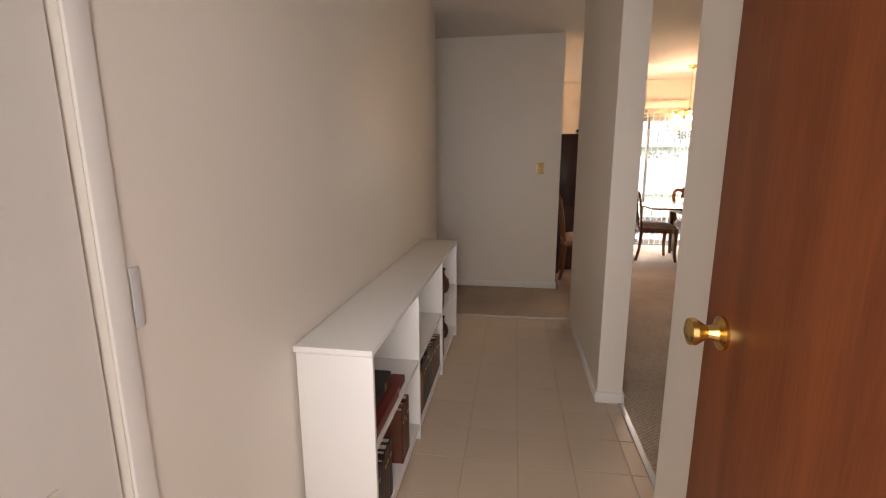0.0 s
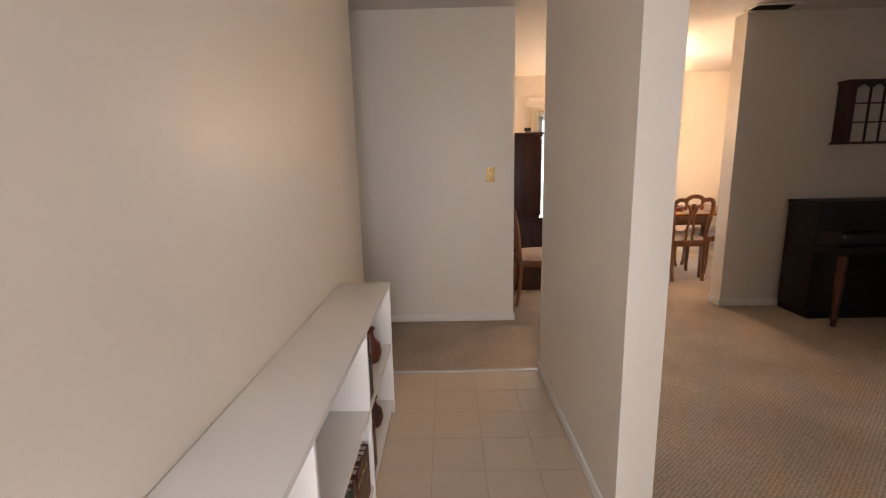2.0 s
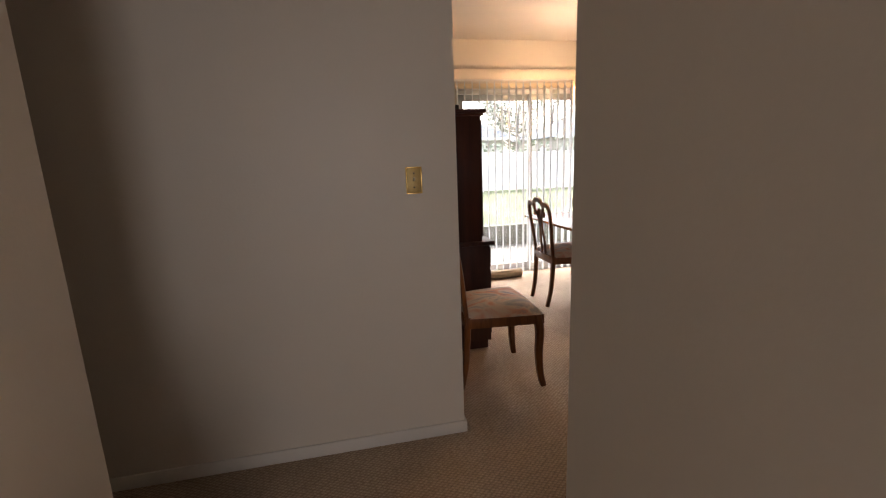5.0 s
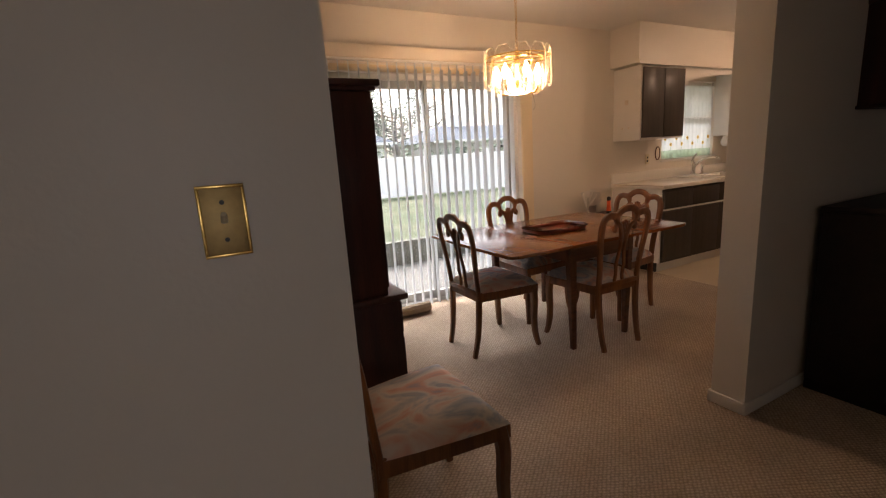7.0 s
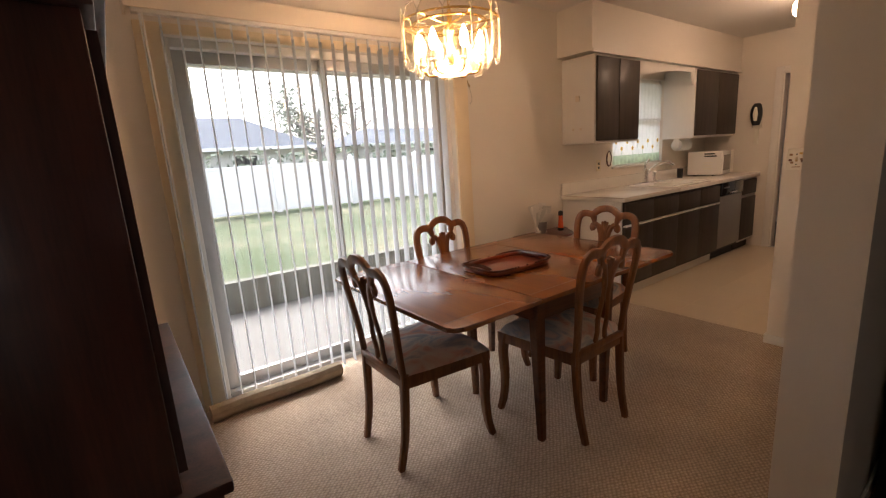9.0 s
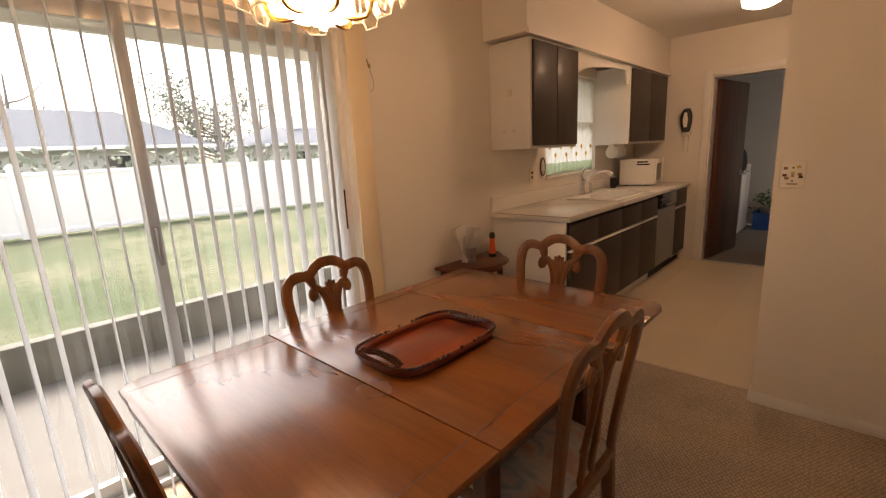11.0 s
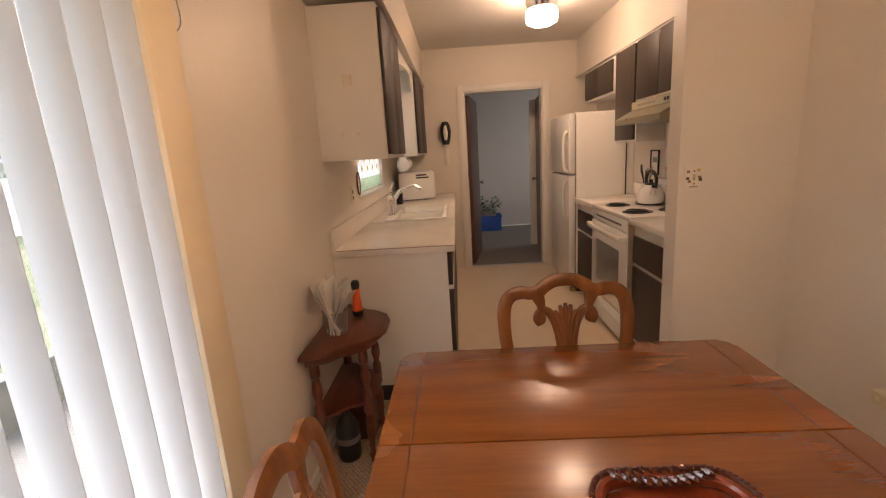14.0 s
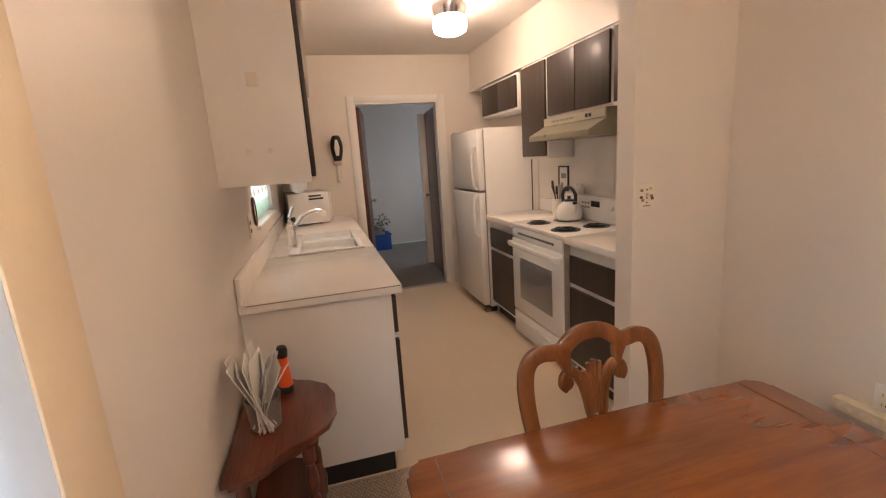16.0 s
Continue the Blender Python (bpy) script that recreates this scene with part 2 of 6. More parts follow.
def grass_mat():
    """Winter lawn: green tufts through dry straw, in uneven patches."""
    m = bpy.data.materials.new("lawn")
    m.use_nodes = True
    n, l = m.node_tree.nodes, m.node_tree.links
    b = n["Principled BSDF"]
    pos = n.new("ShaderNodeNewGeometry")
    broad, tuft, blade = (n.new("ShaderNodeTexNoise") for _ in range(3))
    for t, s, d in ((broad, 0.7, 6), (tuft, 6.0, 5), (blade, 45.0, 4)):
        t.inputs["Scale"].default_value, t.inputs["Detail"].default_value = s, d
        l.new(pos.outputs["Position"], t.inputs["Vector"])
    add = n.new("ShaderNodeMath")
    add.operation = "MULTIPLY_ADD"
    add.inputs[1].default_value = 0.6
    l.new(tuft.outputs["Fac"], add.inputs[0])
    l.new(broad.outputs["Fac"], add.inputs[2])
    ramp = n.new("ShaderNodeValToRGB")
    e = ramp.color_ramp.elements
    e.new(0.5)
    for k, (p, c) in enumerate(((0.62, (0.050, 0.076, 0.028, 1)), (0.80, (0.088, 0.106, 0.054, 1)), (0.98, (0.165, 0.160, 0.102, 1)))):
        e[k].position, e[k].color = p, c
    l.new(add.outputs[0], ramp.inputs[0])
    shade = n.new("ShaderNodeMapRange")
    shade.inputs["From Min"].default_value, shade.inputs["From Max"].default_value = 0.3, 0.7
    shade.inputs["To Min"].default_value, shade.inputs["To Max"].default_value = 0.5, 1.4
    l.new(blade.outputs["Fac"], shade.inputs["Value"])
    hsv = n.new("ShaderNodeHueSaturation")
    l.new(shade.outputs[0], hsv.inputs["Value"])
    l.new(ramp.outputs[0], hsv.inputs["Color"])
    l.new(hsv.outputs[0], b.inputs["Base Color"])
    b.inputs["Roughness"].default_value = 0.95
    bp = n.new("ShaderNodeBump")
    bp.inputs["Strength"].default_value, bp.inputs["Distance"].default_value = 1.0, 0.03
    l.new(blade.outputs["Fac"], bp.inputs["Height"])
    l.new(bp.outputs[0], b.inputs["Normal"])
    return m


M = dict(
    wall=mat("wall_paint", (0.78, 0.72, 0.635), 0.42, vary=0.03, scale=2.5, bump=0.12, grain=90),
    ceiling=mat("ceiling_paint", (0.74, 0.71, 0.66), 0.8, vary=0.04, scale=3, bump=0.5, grain=70),
    casing=mat("casing_paint", (0.80, 0.67, 0.47), 0.4, vary=0.04, scale=5, bump=0.06),
    trim=mat("trim_paint", (0.80, 0.77, 0.72), 0.35, vary=0.04, scale=5, bump=0.05),
    utility=mat("utility_paint", (0.66, 0.645, 0.62), 0.7, vary=0.05, scale=2, bump=0.1),
    white=mat("white_gloss", (0.80, 0.785, 0.755), 0.32, vary=0.03, scale=3),
    enamel=mat("appliance_enamel", (0.83, 0.81, 0.77), 0.22, vary=0.03, scale=5),
    laminate=mat("counter_laminate", (0.80, 0.76, 0.70), 0.18, vary=0.03, scale=8, bump=0.02),
    tile=mat("hall_tile", (0.58, 0.465, 0.35), 0.3, vary=0.035, scale=2.5, bump=0.02, grain=140, random_tint=0.025, world_space=True, gloss_spread=0.03),
    grout=mat("grout", (0.52, 0.41, 0.31), 0.8, vary=0.1, scale=20),
    vinyl=mat("kitchen_vinyl", (0.66, 0.54, 0.39), 0.3, vary=0.04, scale=2.5, bump=0.03, grain=120, random_tint=0.010, world_space=True, gloss_spread=0.04),
    carpet=carpet_mat(),
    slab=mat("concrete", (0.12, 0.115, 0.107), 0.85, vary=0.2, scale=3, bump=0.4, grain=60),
    concrete_dark=mat("old_concrete", (0.13, 0.128, 0.112), 0.9, vary=0.5, scale=5, bump=0.5, grain=40),
    grass=grass_mat(),
    fence=mat("fence_vinyl", (0.85, 0.85, 0.85), 0.5, vary=0.03, scale=2),
    oak=wood("chair_wood", (0.10, 0.032, 0.009), (0.24, 0.088, 0.024), 0.36, "Z", 0.25, 4),
    table=wood("table_wood", (0.16, 0.043, 0.0055), (0.24, 0.068, 0.009), 0.26, "Y", 0.3, 2.0, 0.65),
    tablerim=wood("table_edge_wood", (0.06, 0.018, 0.007), (0.16, 0.05, 0.016), 0.32, "X", 0.4, 3),
    mahogany=wood("hutch_wood", (0.022, 0.008, 0.006), (0.07, 0.022, 0.015), 0.46, "Z", 0.12, 3),
    side=wood("side_table_wood", (0.05, 0.012, 0.006), (0.17, 0.042, 0.018), 0.31, "X", 0.4, 3),
    traywood=wood("tray_wood", (0.11, 0.018, 0.007), (0.25, 0.045, 0.014), 0.30, "X", 0.4, 2),
    traycarve=mat("tray_carving", (0.085, 0.022, 0.012), 0.17, vary=0.3, scale=60, bump=0.15, grain=160, coat=0.35),
    door=wood("front_door_wood", (0.16, 0.038, 0.010), (0.27, 0.072, 0.019), 0.5, "Z", 0.15, 2.5),
    darkdoor=wood("dark_door_wood", (0.06, 0.020, 0.010), (0.15, 0.052, 0.026), 0.4, "Z", 0.2, 2.5),
    cabdoor=wood("cabinet_door_wood", (0.038, 0.028, 0.021), (0.060, 0.044, 0.034), 0.5, "Z", 0.1, 4),
    piano=wood("piano_wood", (0.008, 0.006, 0.006), (0.02, 0.012, 0.010), 0.5, "X", 0.05, 3),
    black=mat("black_plastic", (0.018, 0.018, 0.018), 0.4, vary=0.2),
    blackgloss=mat("black_glass", (0.02, 0.02, 0.022), 0.08, vary=0.1),
    rubber=mat("rubber_kick", (0.012, 0.011, 0.010), 0.6, vary=0.3),
    brass=mat("brass", (0.78, 0.53, 0.18), 0.22, 1.0, vary=0.15, scale=30),
    # Pale gold for the reflections on the chandelier's bevelled glass edges.
    edge_glint=mat("bevel_reflection", (0.86, 0.78, 0.62), 0.15, 0.4),
    brassdull=mat("worn_brass", (0.48, 0.35, 0.16), 0.5, 1.0, vary=0.3, scale=40),
    chrome=mat("chrome", (0.86, 0.86, 0.87), 0.2, 1.0, vary=0.05),
    alu=mat("aluminium", (0.50, 0.50, 0.49), 0.45, 0.35, vary=0.08),
    vane=see_through(mat("blind_vane", (0.76, 0.78, 0.79), 0.6, vary=0.02, scale=4, bump=0.06, grain=220, stretch=(1, 1, 0.1)), 0.55),
    valance=mat("valance_board", (0.74, 0.66, 0.55), 0.5, vary=0.05),
    pane=glass("window_glass", (0.96, 0.98, 0.97), 0.0, 0.12),
    crystal=glass("chandelier_glass", (1.0, 0.98, 0.94), 0.02, 0.16),
    seat=fabric_mat("seat_cloth", [(0.28, 0.29, 0.33), (0.60, 0.35, 0.27), (0.62, 0.55, 0.49), (0.31, 0.34, 0.39), (0.56, 0.42, 0.36)], 8.0),
    olive=mat("hood_enamel", (0.27, 0.245, 0.17), 0.3, vary=0.1, scale=10),
    sage=mat("hood_front", (0.46, 0.425, 0.33), 0.3, vary=0.1, scale=10),
    orange=mat("orange_plastic", (0.85, 0.13, 0.03), 0.4, vary=0.06),
    paper=mat("paper", (0.78, 0.75, 0.70), 0.8, vary=0.05, random_tint=0.2),
    tin=mat("grey_tin", (0.35, 0.33, 0.31), 0.4, 0.6, vary=0.25, scale=18),
    blue=mat("blue_plastic", (0.02, 0.10, 0.42), 0.45, vary=0.12),
    leaf=mat("leaf", (0.05, 0.13, 0.035), 0.6, vary=0.4, scale=14, random_tint=0.3),
    green=see_through(mat("green_cloth", (0.55, 0.64, 0.53), 0.85, vary=0.3, scale=24), 0.6),
    lace=see_through(mat("white_cloth", (0.80, 0.80, 0.78), 0.85, vary=0.08, scale=20, bump=0.2, grain=300), 0.8),
    yellow=see_through(mat("flower_cloth", (0.72, 0.50, 0.16), 0.85, vary=0.3), 0.6),
    brown=see_through(mat("flower_centre_cloth", (0.28, 0.15, 0.07), 0.85, vary=0.3), 0.5),
    ivory=mat("ivory_plastic", (0.72, 0.64, 0.46), 0.4, vary=0.06),
    cream=mat("cream_plastic", (0.80, 0.76, 0.66), 0.4, vary=0.04),
    snake=mat("draft_cloth", (0.34, 0.27, 0.19), 0.9, vary=0.3, scale=30, bump=0.4, grain=200),
    roof=mat("shingle", (0.075, 0.09, 0.115), 0.9, vary=0.3, scale=2, bump=0.4, grain=14),
    siding=mat("siding", (0.55, 0.54, 0.52), 0.7, vary=0.08),
    # Bark and leaves are paled, with the bright outdoor haze put into their colour.
    bark=mat("bark", (0.26, 0.23, 0.21), 0.9, vary=0.3, scale=8, bump=0.6),
    hazed_foliage=mat("hazed_foliage", (0.19, 0.22, 0.17), 0.9, vary=0.5, scale=3),
    book_red=mat("book_red", (0.16, 0.02, 0.016), 0.5, vary=0.2, scale=20),
    book_black=mat("book_black", (0.02, 0.018, 0.02), 0.45, vary=0.2, scale=20),
    book_brown=mat("book_brown", (0.10, 0.035, 0.018), 0.5, vary=0.25, scale=20, random_tint=0.3),
    book_green=mat("book_green", (0.02, 0.055, 0.05), 0.5, vary=0.25, scale=20),
    book_tan=mat("book_tan", (0.30, 0.17, 0.09), 0.6, vary=0.25, scale=20, random_tint=0.3),
    gold=mat("gilt", (0.55, 0.36, 0.10), 0.4, 0.8),
    utilfloor=mat("utility_carpet", (0.22, 0.205, 0.195), 0.95, vary=0.12, scale=4, bump=0.5, grain=160),
    bulb=glow("bulb_glow", (1.0, 0.71, 0.48), 54),
    dome=glow("lamp_glass_glow", (1.0, 0.69, 0.46), 15),
    # Emission in place of bulb light passing through the glass dish.
    bowl=glow("bowl_own_glow", (1.0, 0.80, 0.6), 2.5),
    steel=mat("dishwasher_panel", (0.30, 0.28, 0.26), 0.35, 0.4, vary=0.1),
)

# ---- building helpers ----
def add_box(bm, x0, x1, y0, y1, z0, z1, bevel=0.0, seg=2):
    r = bmesh.ops.create_cube(bm, size=1.0)
    vs = r["verts"]
    for v in vs:
        v.co = Vector(((x0 + x1) / 2 + v.co.x * (x1 - x0), (y0 + y1) / 2 + v.co.y * (y1 - y0), (z0 + z1) / 2 + v.co.z * (z1 - z0)))
    if bevel:
        es = list({e for v in vs for e in v.link_edges})
        bmesh.ops.bevel(bm, geom=es, offset=bevel, segments=seg, affect="EDGES", profile=0.5)
    return bm


def box(x0, x1, y0, y1, z0, z1, bevel=0.0, seg=2):
    return add_box(bmesh.new(), x0, x1, y0, y1, z0, z1, bevel, seg)


def add_lathe(bm, profile, at=(0, 0, 0), seg=20, axis="Z"):
    """Turned solid from (radius, height) pairs."""
    rings = []
    for r, h in profile:
        ring = []
        for i in range(seg):
            a = 2 * math.pi * i / seg
            c, s = r * math.cos(a), r * math.sin(a)
            p = {"Z": (c, s, h), "X": (h, c, s), "Y": (c, h, -s)}[axis]
            ring.append(bm.verts.new(Vector(p) + Vector(at)))
        rings.append(ring)
    for a, b in zip(rings, rings[1:]):
        for i in range(seg):
            bm.faces.new((a[i], a[(i + 1) % seg], b[(i + 1) % seg], b[i]))
    bm.faces.new(rings[0][::-1])
    bm.faces.new(rings[-1])
    return bm


def lathe(profile, at=(0, 0, 0), seg=20, axis="Z"):
    return add_lathe(bmesh.new(), profile, at, seg, axis)


def add_sweep(bm, pts, wide, deep=None, side=(0, 0, 1), seg=8, power=0.7, closed=False):
    """Sweeps a rounded section along pts. wide: half width across 'side', deep: half width along it; numbers or lists."""
    pts = [Vector(p) for p in pts]
    n = len(pts)
    side = Vector(side)
    wd = wide if isinstance(wide, (list, tuple)) else [wide] * n
    dp = deep if isinstance(deep, (list, tuple)) else [deep if deep else None] * n
    rings = []
    for i, p in enumerate(pts):
        if closed:
            t = (pts[(i + 1) % n] - pts[i - 1]).normalized()
        else:
            t = (pts[min(i + 1, n - 1)] - pts[max(i - 1, 0)]).normalized()
        u = t.cross(side)
        if u.length < 1e-4:
            u = t.cross(Vector((1, 0, 0)))
        u.normalize()
        w = u.cross(t).normalized()
        ring = []
        for k in range(seg):
            a = 2 * math.pi * (k + 0.5) / seg
            c, s = math.cos(a), math.sin(a)
            c, s = math.copysign(abs(c) ** power, c), math.copysign(abs(s) ** power, s)
            ring.append(bm.verts.new(p + u * c * wd[i] + w * s * (dp[i] if dp[i] else wd[i])))
        rings.append(ring)
    pairs = list(zip(rings, rings[1:])) + ([(rings[-1], rings[0])] if closed else [])
    for a, b in pairs:
        for k in range(seg):
            bm.faces.new((a[k], a[(k + 1) % seg], b[(k + 1) % seg], b[k]))
    if not closed:
        bm.faces.new(rings[0][::-1])
        bm.faces.new(rings[-1])
    return bm


def sweep(*args, **kw):
    return add_sweep(bmesh.new(), *args, **kw)


def smooth_path(pts, steps=6):
    """Catmull-Rom through pts."""
    pts = [Vector(p) for p in pts]
    out = []
    for i in range(len(pts) - 1):
        a, b, c, d = pts[max(i - 1, 0)], pts[i], pts[i + 1], pts[min(i + 2, len(pts) - 1)]
        for k in range(steps):
            t = k / steps
            out.append(0.5 * ((2 * b) + (c - a) * t + (2 * a - 5 * b + 4 * c - d) * t * t + (3 * b - a - 3 * c + d) * t ** 3))
    return out + [pts[-1]]


def prism(outline, z0, z1, bevel=0.0):
    """A slab from an outline in x, y."""
    bm = bmesh.new()
    f = bm.faces.new([bm.verts.new((x, y, z0)) for x, y in outline])
    bmesh.ops.recalc_face_normals(bm, faces=[f])
    r = bmesh.ops.extrude_face_region(bm, geom=[f])
    for v in r["geom"]:
        if isinstance(v, bmesh.types.BMVert):
            v.co.z = z1
    bmesh.ops.recalc_face_normals(bm, faces=bm.faces[:])
    if bevel:
        es = [e for e in bm.edges if abs(e.verts[0].co.z - e.verts[1].co.z) < 1e-6]
        bmesh.ops.bevel(bm, geom=es, offset=bevel, segments=2, affect="EDGES", profile=0.5)
    return bm


def mesh(name, bm, material, flat=False):
    me = bpy.data.meshes.new(name)
    bmesh.ops.recalc_face_normals(bm, faces=bm.faces[:])
    if not flat:
        for f in bm.faces:
            f.smooth = True
        for e in bm.edges:
            if len(e.link_faces) == 2 and e.calc_face_angle(0) > 0.6:
                e.smooth = False
    bm.to_mesh(me)
    bm.free()
    me.materials.append(M[material])
    return me


def part(name, bm, material, parent, label="", at=None):
    ob = new(name, mesh(name, bm, material))
    ob.parent = parent
    if at is not None:
        ob.matrix_basis = at
    return tagged(ob, label) if label else ob


def single(name, bm, material, label, category, group="", at=None):
    ob = new(name, mesh(name, bm, material))
    if at is not None:
        ob.matrix_world = at
    return tagged(ob, label, category, group)


def thing(name, at, label, category, group=""):
    ob = new(name)
    ob.matrix_world = at if isinstance(at, Matrix) else Matrix.Translation(at)
    ob.empty_display_size = 0.1
    return tagged(ob, label, category, group)


def structure(name, bm, material, label, category=""):
    ob = new(name, mesh(name, bm, material))
    return tagged(ob, label, category or name.split("_")[0], kind="structure")


def boxes(*list_of_boxes):
    bm = bmesh.new()
    for b in list_of_boxes:
        add_box(bm, *b)
    return bm

# ---- the shell ----
C = 2.50
structure("wall_hall", boxes((-0.47, -0.35, 1.10, 4.30, 0, C), (-0.47, -0.35, 0.60, 1.10, 2.04, C)), "wall", "long cream painted hall wall beside the bookcase", "wall")
structure("wall_corridor", boxes((-2.5, -0.47, 4.18, 4.30, 0, C), (-2.62, -2.5, 4.18, 5.21, 0, C)), "wall", "cream painted wall of the side corridor", "wall")
structure("wall_end", boxes((-2.5, 0.763, 5.086, 5.206, 0, C)), "wall", "cream painted wall closing the hall, with brass switch", "wall")
structure("wall_dining_west", boxes((0.63, 0.763, 5.206, 7.81, 0, C)), "wall", "cream painted dining room wall behind the hutch", "wall")
structure("wall_partition", boxes((0.797, 0.927, 2.826, 4.13, 0, C)), "wall", "freestanding cream partition between hall and living room", "wall")
structure("wall_entry_side", boxes((0.797, 0.927, 0.60, 1.85, 0, C)), "wall", "short cream wall beside the front door", "wall")
structure("wall_front", boxes((-0.47, -0.17, 0.46, 0.60, 0, C), (0.785, 2.45, 0.46, 0.60, 0, C), (-0.17, 0.785, 0.46, 0.60, 2.06, C),
          (4.35, 6.1, 0.46, 0.60, 0, C), (2.45, 4.35, 0.46, 0.60, 0, 0.85), (2.45, 4.35, 0.46, 0.60, 2.1, C)), "wall", "cream painted front wall with door opening", "wall")
structure("wall_living_east", boxes((5.98, 6.1, 0.60, 5.355, 0, C)), "wall", "cream painted living room wall", "wall")
structure("wall_stub", boxes((2.69, 7.50, 5.355, 5.516, 0, C)), "wall", "cream painted wall between living room and kitchen", "wall")
structure("wall_divider", boxes((4.44, 4.56, 5.516, 6.065, 0, C)), "wall", "short cream wall beside the kitchen opening", "wall")
structure("wall_back", boxes((0.63, 1.47, 7.81, 7.97, 0, C), (1.47, 3.30, 7.81, 7.97, 2.02, C), (3.30, 5.38, 7.81, 7.97, 0, C),
          (5.38, 6.39, 7.81, 7.97, 0, 1.12), (5.38, 6.39, 7.81, 7.97, 2.03, C), (6.39, 7.62, 7.81, 7.97, 0, C)), "wall", "cream painted back wall with patio door and kitchen window", "wall")
structure("wall_kitchen_end", boxes((7.50, 7.62, 5.355, 6.12, 0, C), (7.50, 7.62, 7.005, 7.81, 0, C), (7.50, 7.62, 6.12, 7.005, 2.035, C)), "wall", "cream painted kitchen end wall with doorway", "wall")
structure("wall_utility", boxes((10.35, 10.47, 4.3, 8.6, 0, C), (7.62, 10.35, 8.5, 8.6, 0, C), (7.62, 8.6, 4.3, 4.4, 0, C), (9.8, 10.35, 4.3, 4.4, 0, C), (8.6, 9.8, 4.3, 4.4, 0, 0.9), (8.6, 9.8, 4.3, 4.4, 2.1, C), (7.56, 7.62, 4.4, 5.35, 0, C), (7.56, 7.62, 7.97, 8.5, 0, C)), "utility", "pale blue-grey utility room walls", "wall")
structure("wall_closet", boxes((-0.95, -0.47, 0.48, 0.60, 0, C), (-1.0, -0.95, 0.48, 1.2, 0, C), (-0.95, -0.47, 1.1, 1.2, 0, C)), "wall", "plain closet walls behind the closet door", "wall")
structure("ceiling", boxes((-2.62, 7.62, 4.18, 7.97, C, C + 0.12), (-0.47, 6.1, 0.46, 4.18, C, C + 0.12), (7.62, 10.47, 4.3, 8.6, C, C + 0.12), (-1.0, -0.47, 0.48, 1.2, C, C + 0.12)), "ceiling", "off-white textured ceiling", "ceiling")
structure("soffit_sink", boxes((4.50, 7.50, 7.45, 7.81, 2.12, C), (4.49, 7.50, 7.43, 7.45, 2.105, 2.135)), "wall", "cream boxed soffit over the sink cabinets", "soffit")
structure("soffit_range", boxes((4.56, 7.50, 5.516, 5.73, 2.12, C), (4.56, 7.50, 5.73, 5.75, 2.105, 2.135)), "wall", "cream boxed soffit over the range cabinets", "soffit")

# floors: tops at zero, the slabs side by side
structure("floor_carpet", boxes((-2.5, 0.80, 4.14, 5.086, -0.1, 0), (0.80, 4.555, 4.14, 7.81, -0.1, 0), (0.925, 5.98, 0.60, 4.14, -0.1, 0), (4.555, 5.98, 4.14, 5.355, -0.1, 0), (1.47, 3.30, 7.81, 7.86, -0.1, 0)), "carpet", "worn beige berber loop carpet", "carpet")
structure("floor_utility", boxes((7.62, 10.35, 4.4, 8.5, -0.1, -0.005), (7.50, 7.62, 6.12, 7.005, -0.1, -0.004)), "utilfloor", "grey utility room floor", "floor")
hall_floor = structure("floor_hall", boxes((-0.35, 0.915, 0.60, 4.13, -0.1, -0.003), (-0.17, 0.785, 0.2, 0.60, -0.1, -0.003), (-1.0, -0.35, 0.60, 1.1, -0.1, -0.003)), "grout", "beige square tile floor in the entry hall", "floor")
kitchen_floor = structure("floor_kitchen", boxes((4.565, 7.50, 5.516, 7.81, -0.1, -0.002)), "grout", "tan sheet vinyl kitchen floor", "floor")

# ---- trim ----
def base_run(name, x0, x1, y0, y1):
    bm = boxes((x0, x1, y0, y1, 0, 0.062, 0.004))
    return structure(name, bm, "trim", "low cream painted baseboard", "baseboard")


for i, b in enumerate([(0.785, 0.797, 2.814, 4.142), (0.797, 0.927, 2.814, 2.826), (0.927, 0.939, 2.814, 4.142), (0.797, 0.927, 4.13, 4.142),
                       (-2.5, 0.775, 5.074, 5.086), (0.763, 0.775, 5.086, 7.81), (-0.35, -0.338, 3.70, 4.312), (-2.5, -0.35, 4.30, 4.312), (-0.35, -0.338, 1.17, 1.68),
                       (2.678, 4.44, 5.343, 5.355), (2.678, 2.69, 5.355, 5.516), (2.678, 4.44, 5.516, 5.528), (4.44, 5.98, 5.343, 5.355),
                       (4.428, 4.44, 5.528, 6.065), (4.428, 4.56, 6.065, 6.077), (0.775, 1.36, 7.798, 7.81), (3.43, 4.57, 7.798, 7.81), (0.785, 0.797, 0.66, 1.85), (0.797, 0.927, 1.85, 1.862)]):
    base_run("baseboard_%d" % (i + 1), *b)
structure("trim_threshold_1", boxes((-0.35, 0.80, 4.122, 4.148, -0.002, 0.008, 0.003)), "alu", "thin metal carpet edge strip", "trim")
structure("trim_threshold_2", boxes((0.905, 0.935, 1.85, 2.826, -0.002, 0.008, 0.003)), "alu", "thin metal carpet edge strip", "trim")
structure("trim_threshold_3", boxes((7.49, 7.53, 6.12, 7.005, -0.002, 0.01, 0.003)), "alu", "metal threshold strip at the utility doorway", "trim")
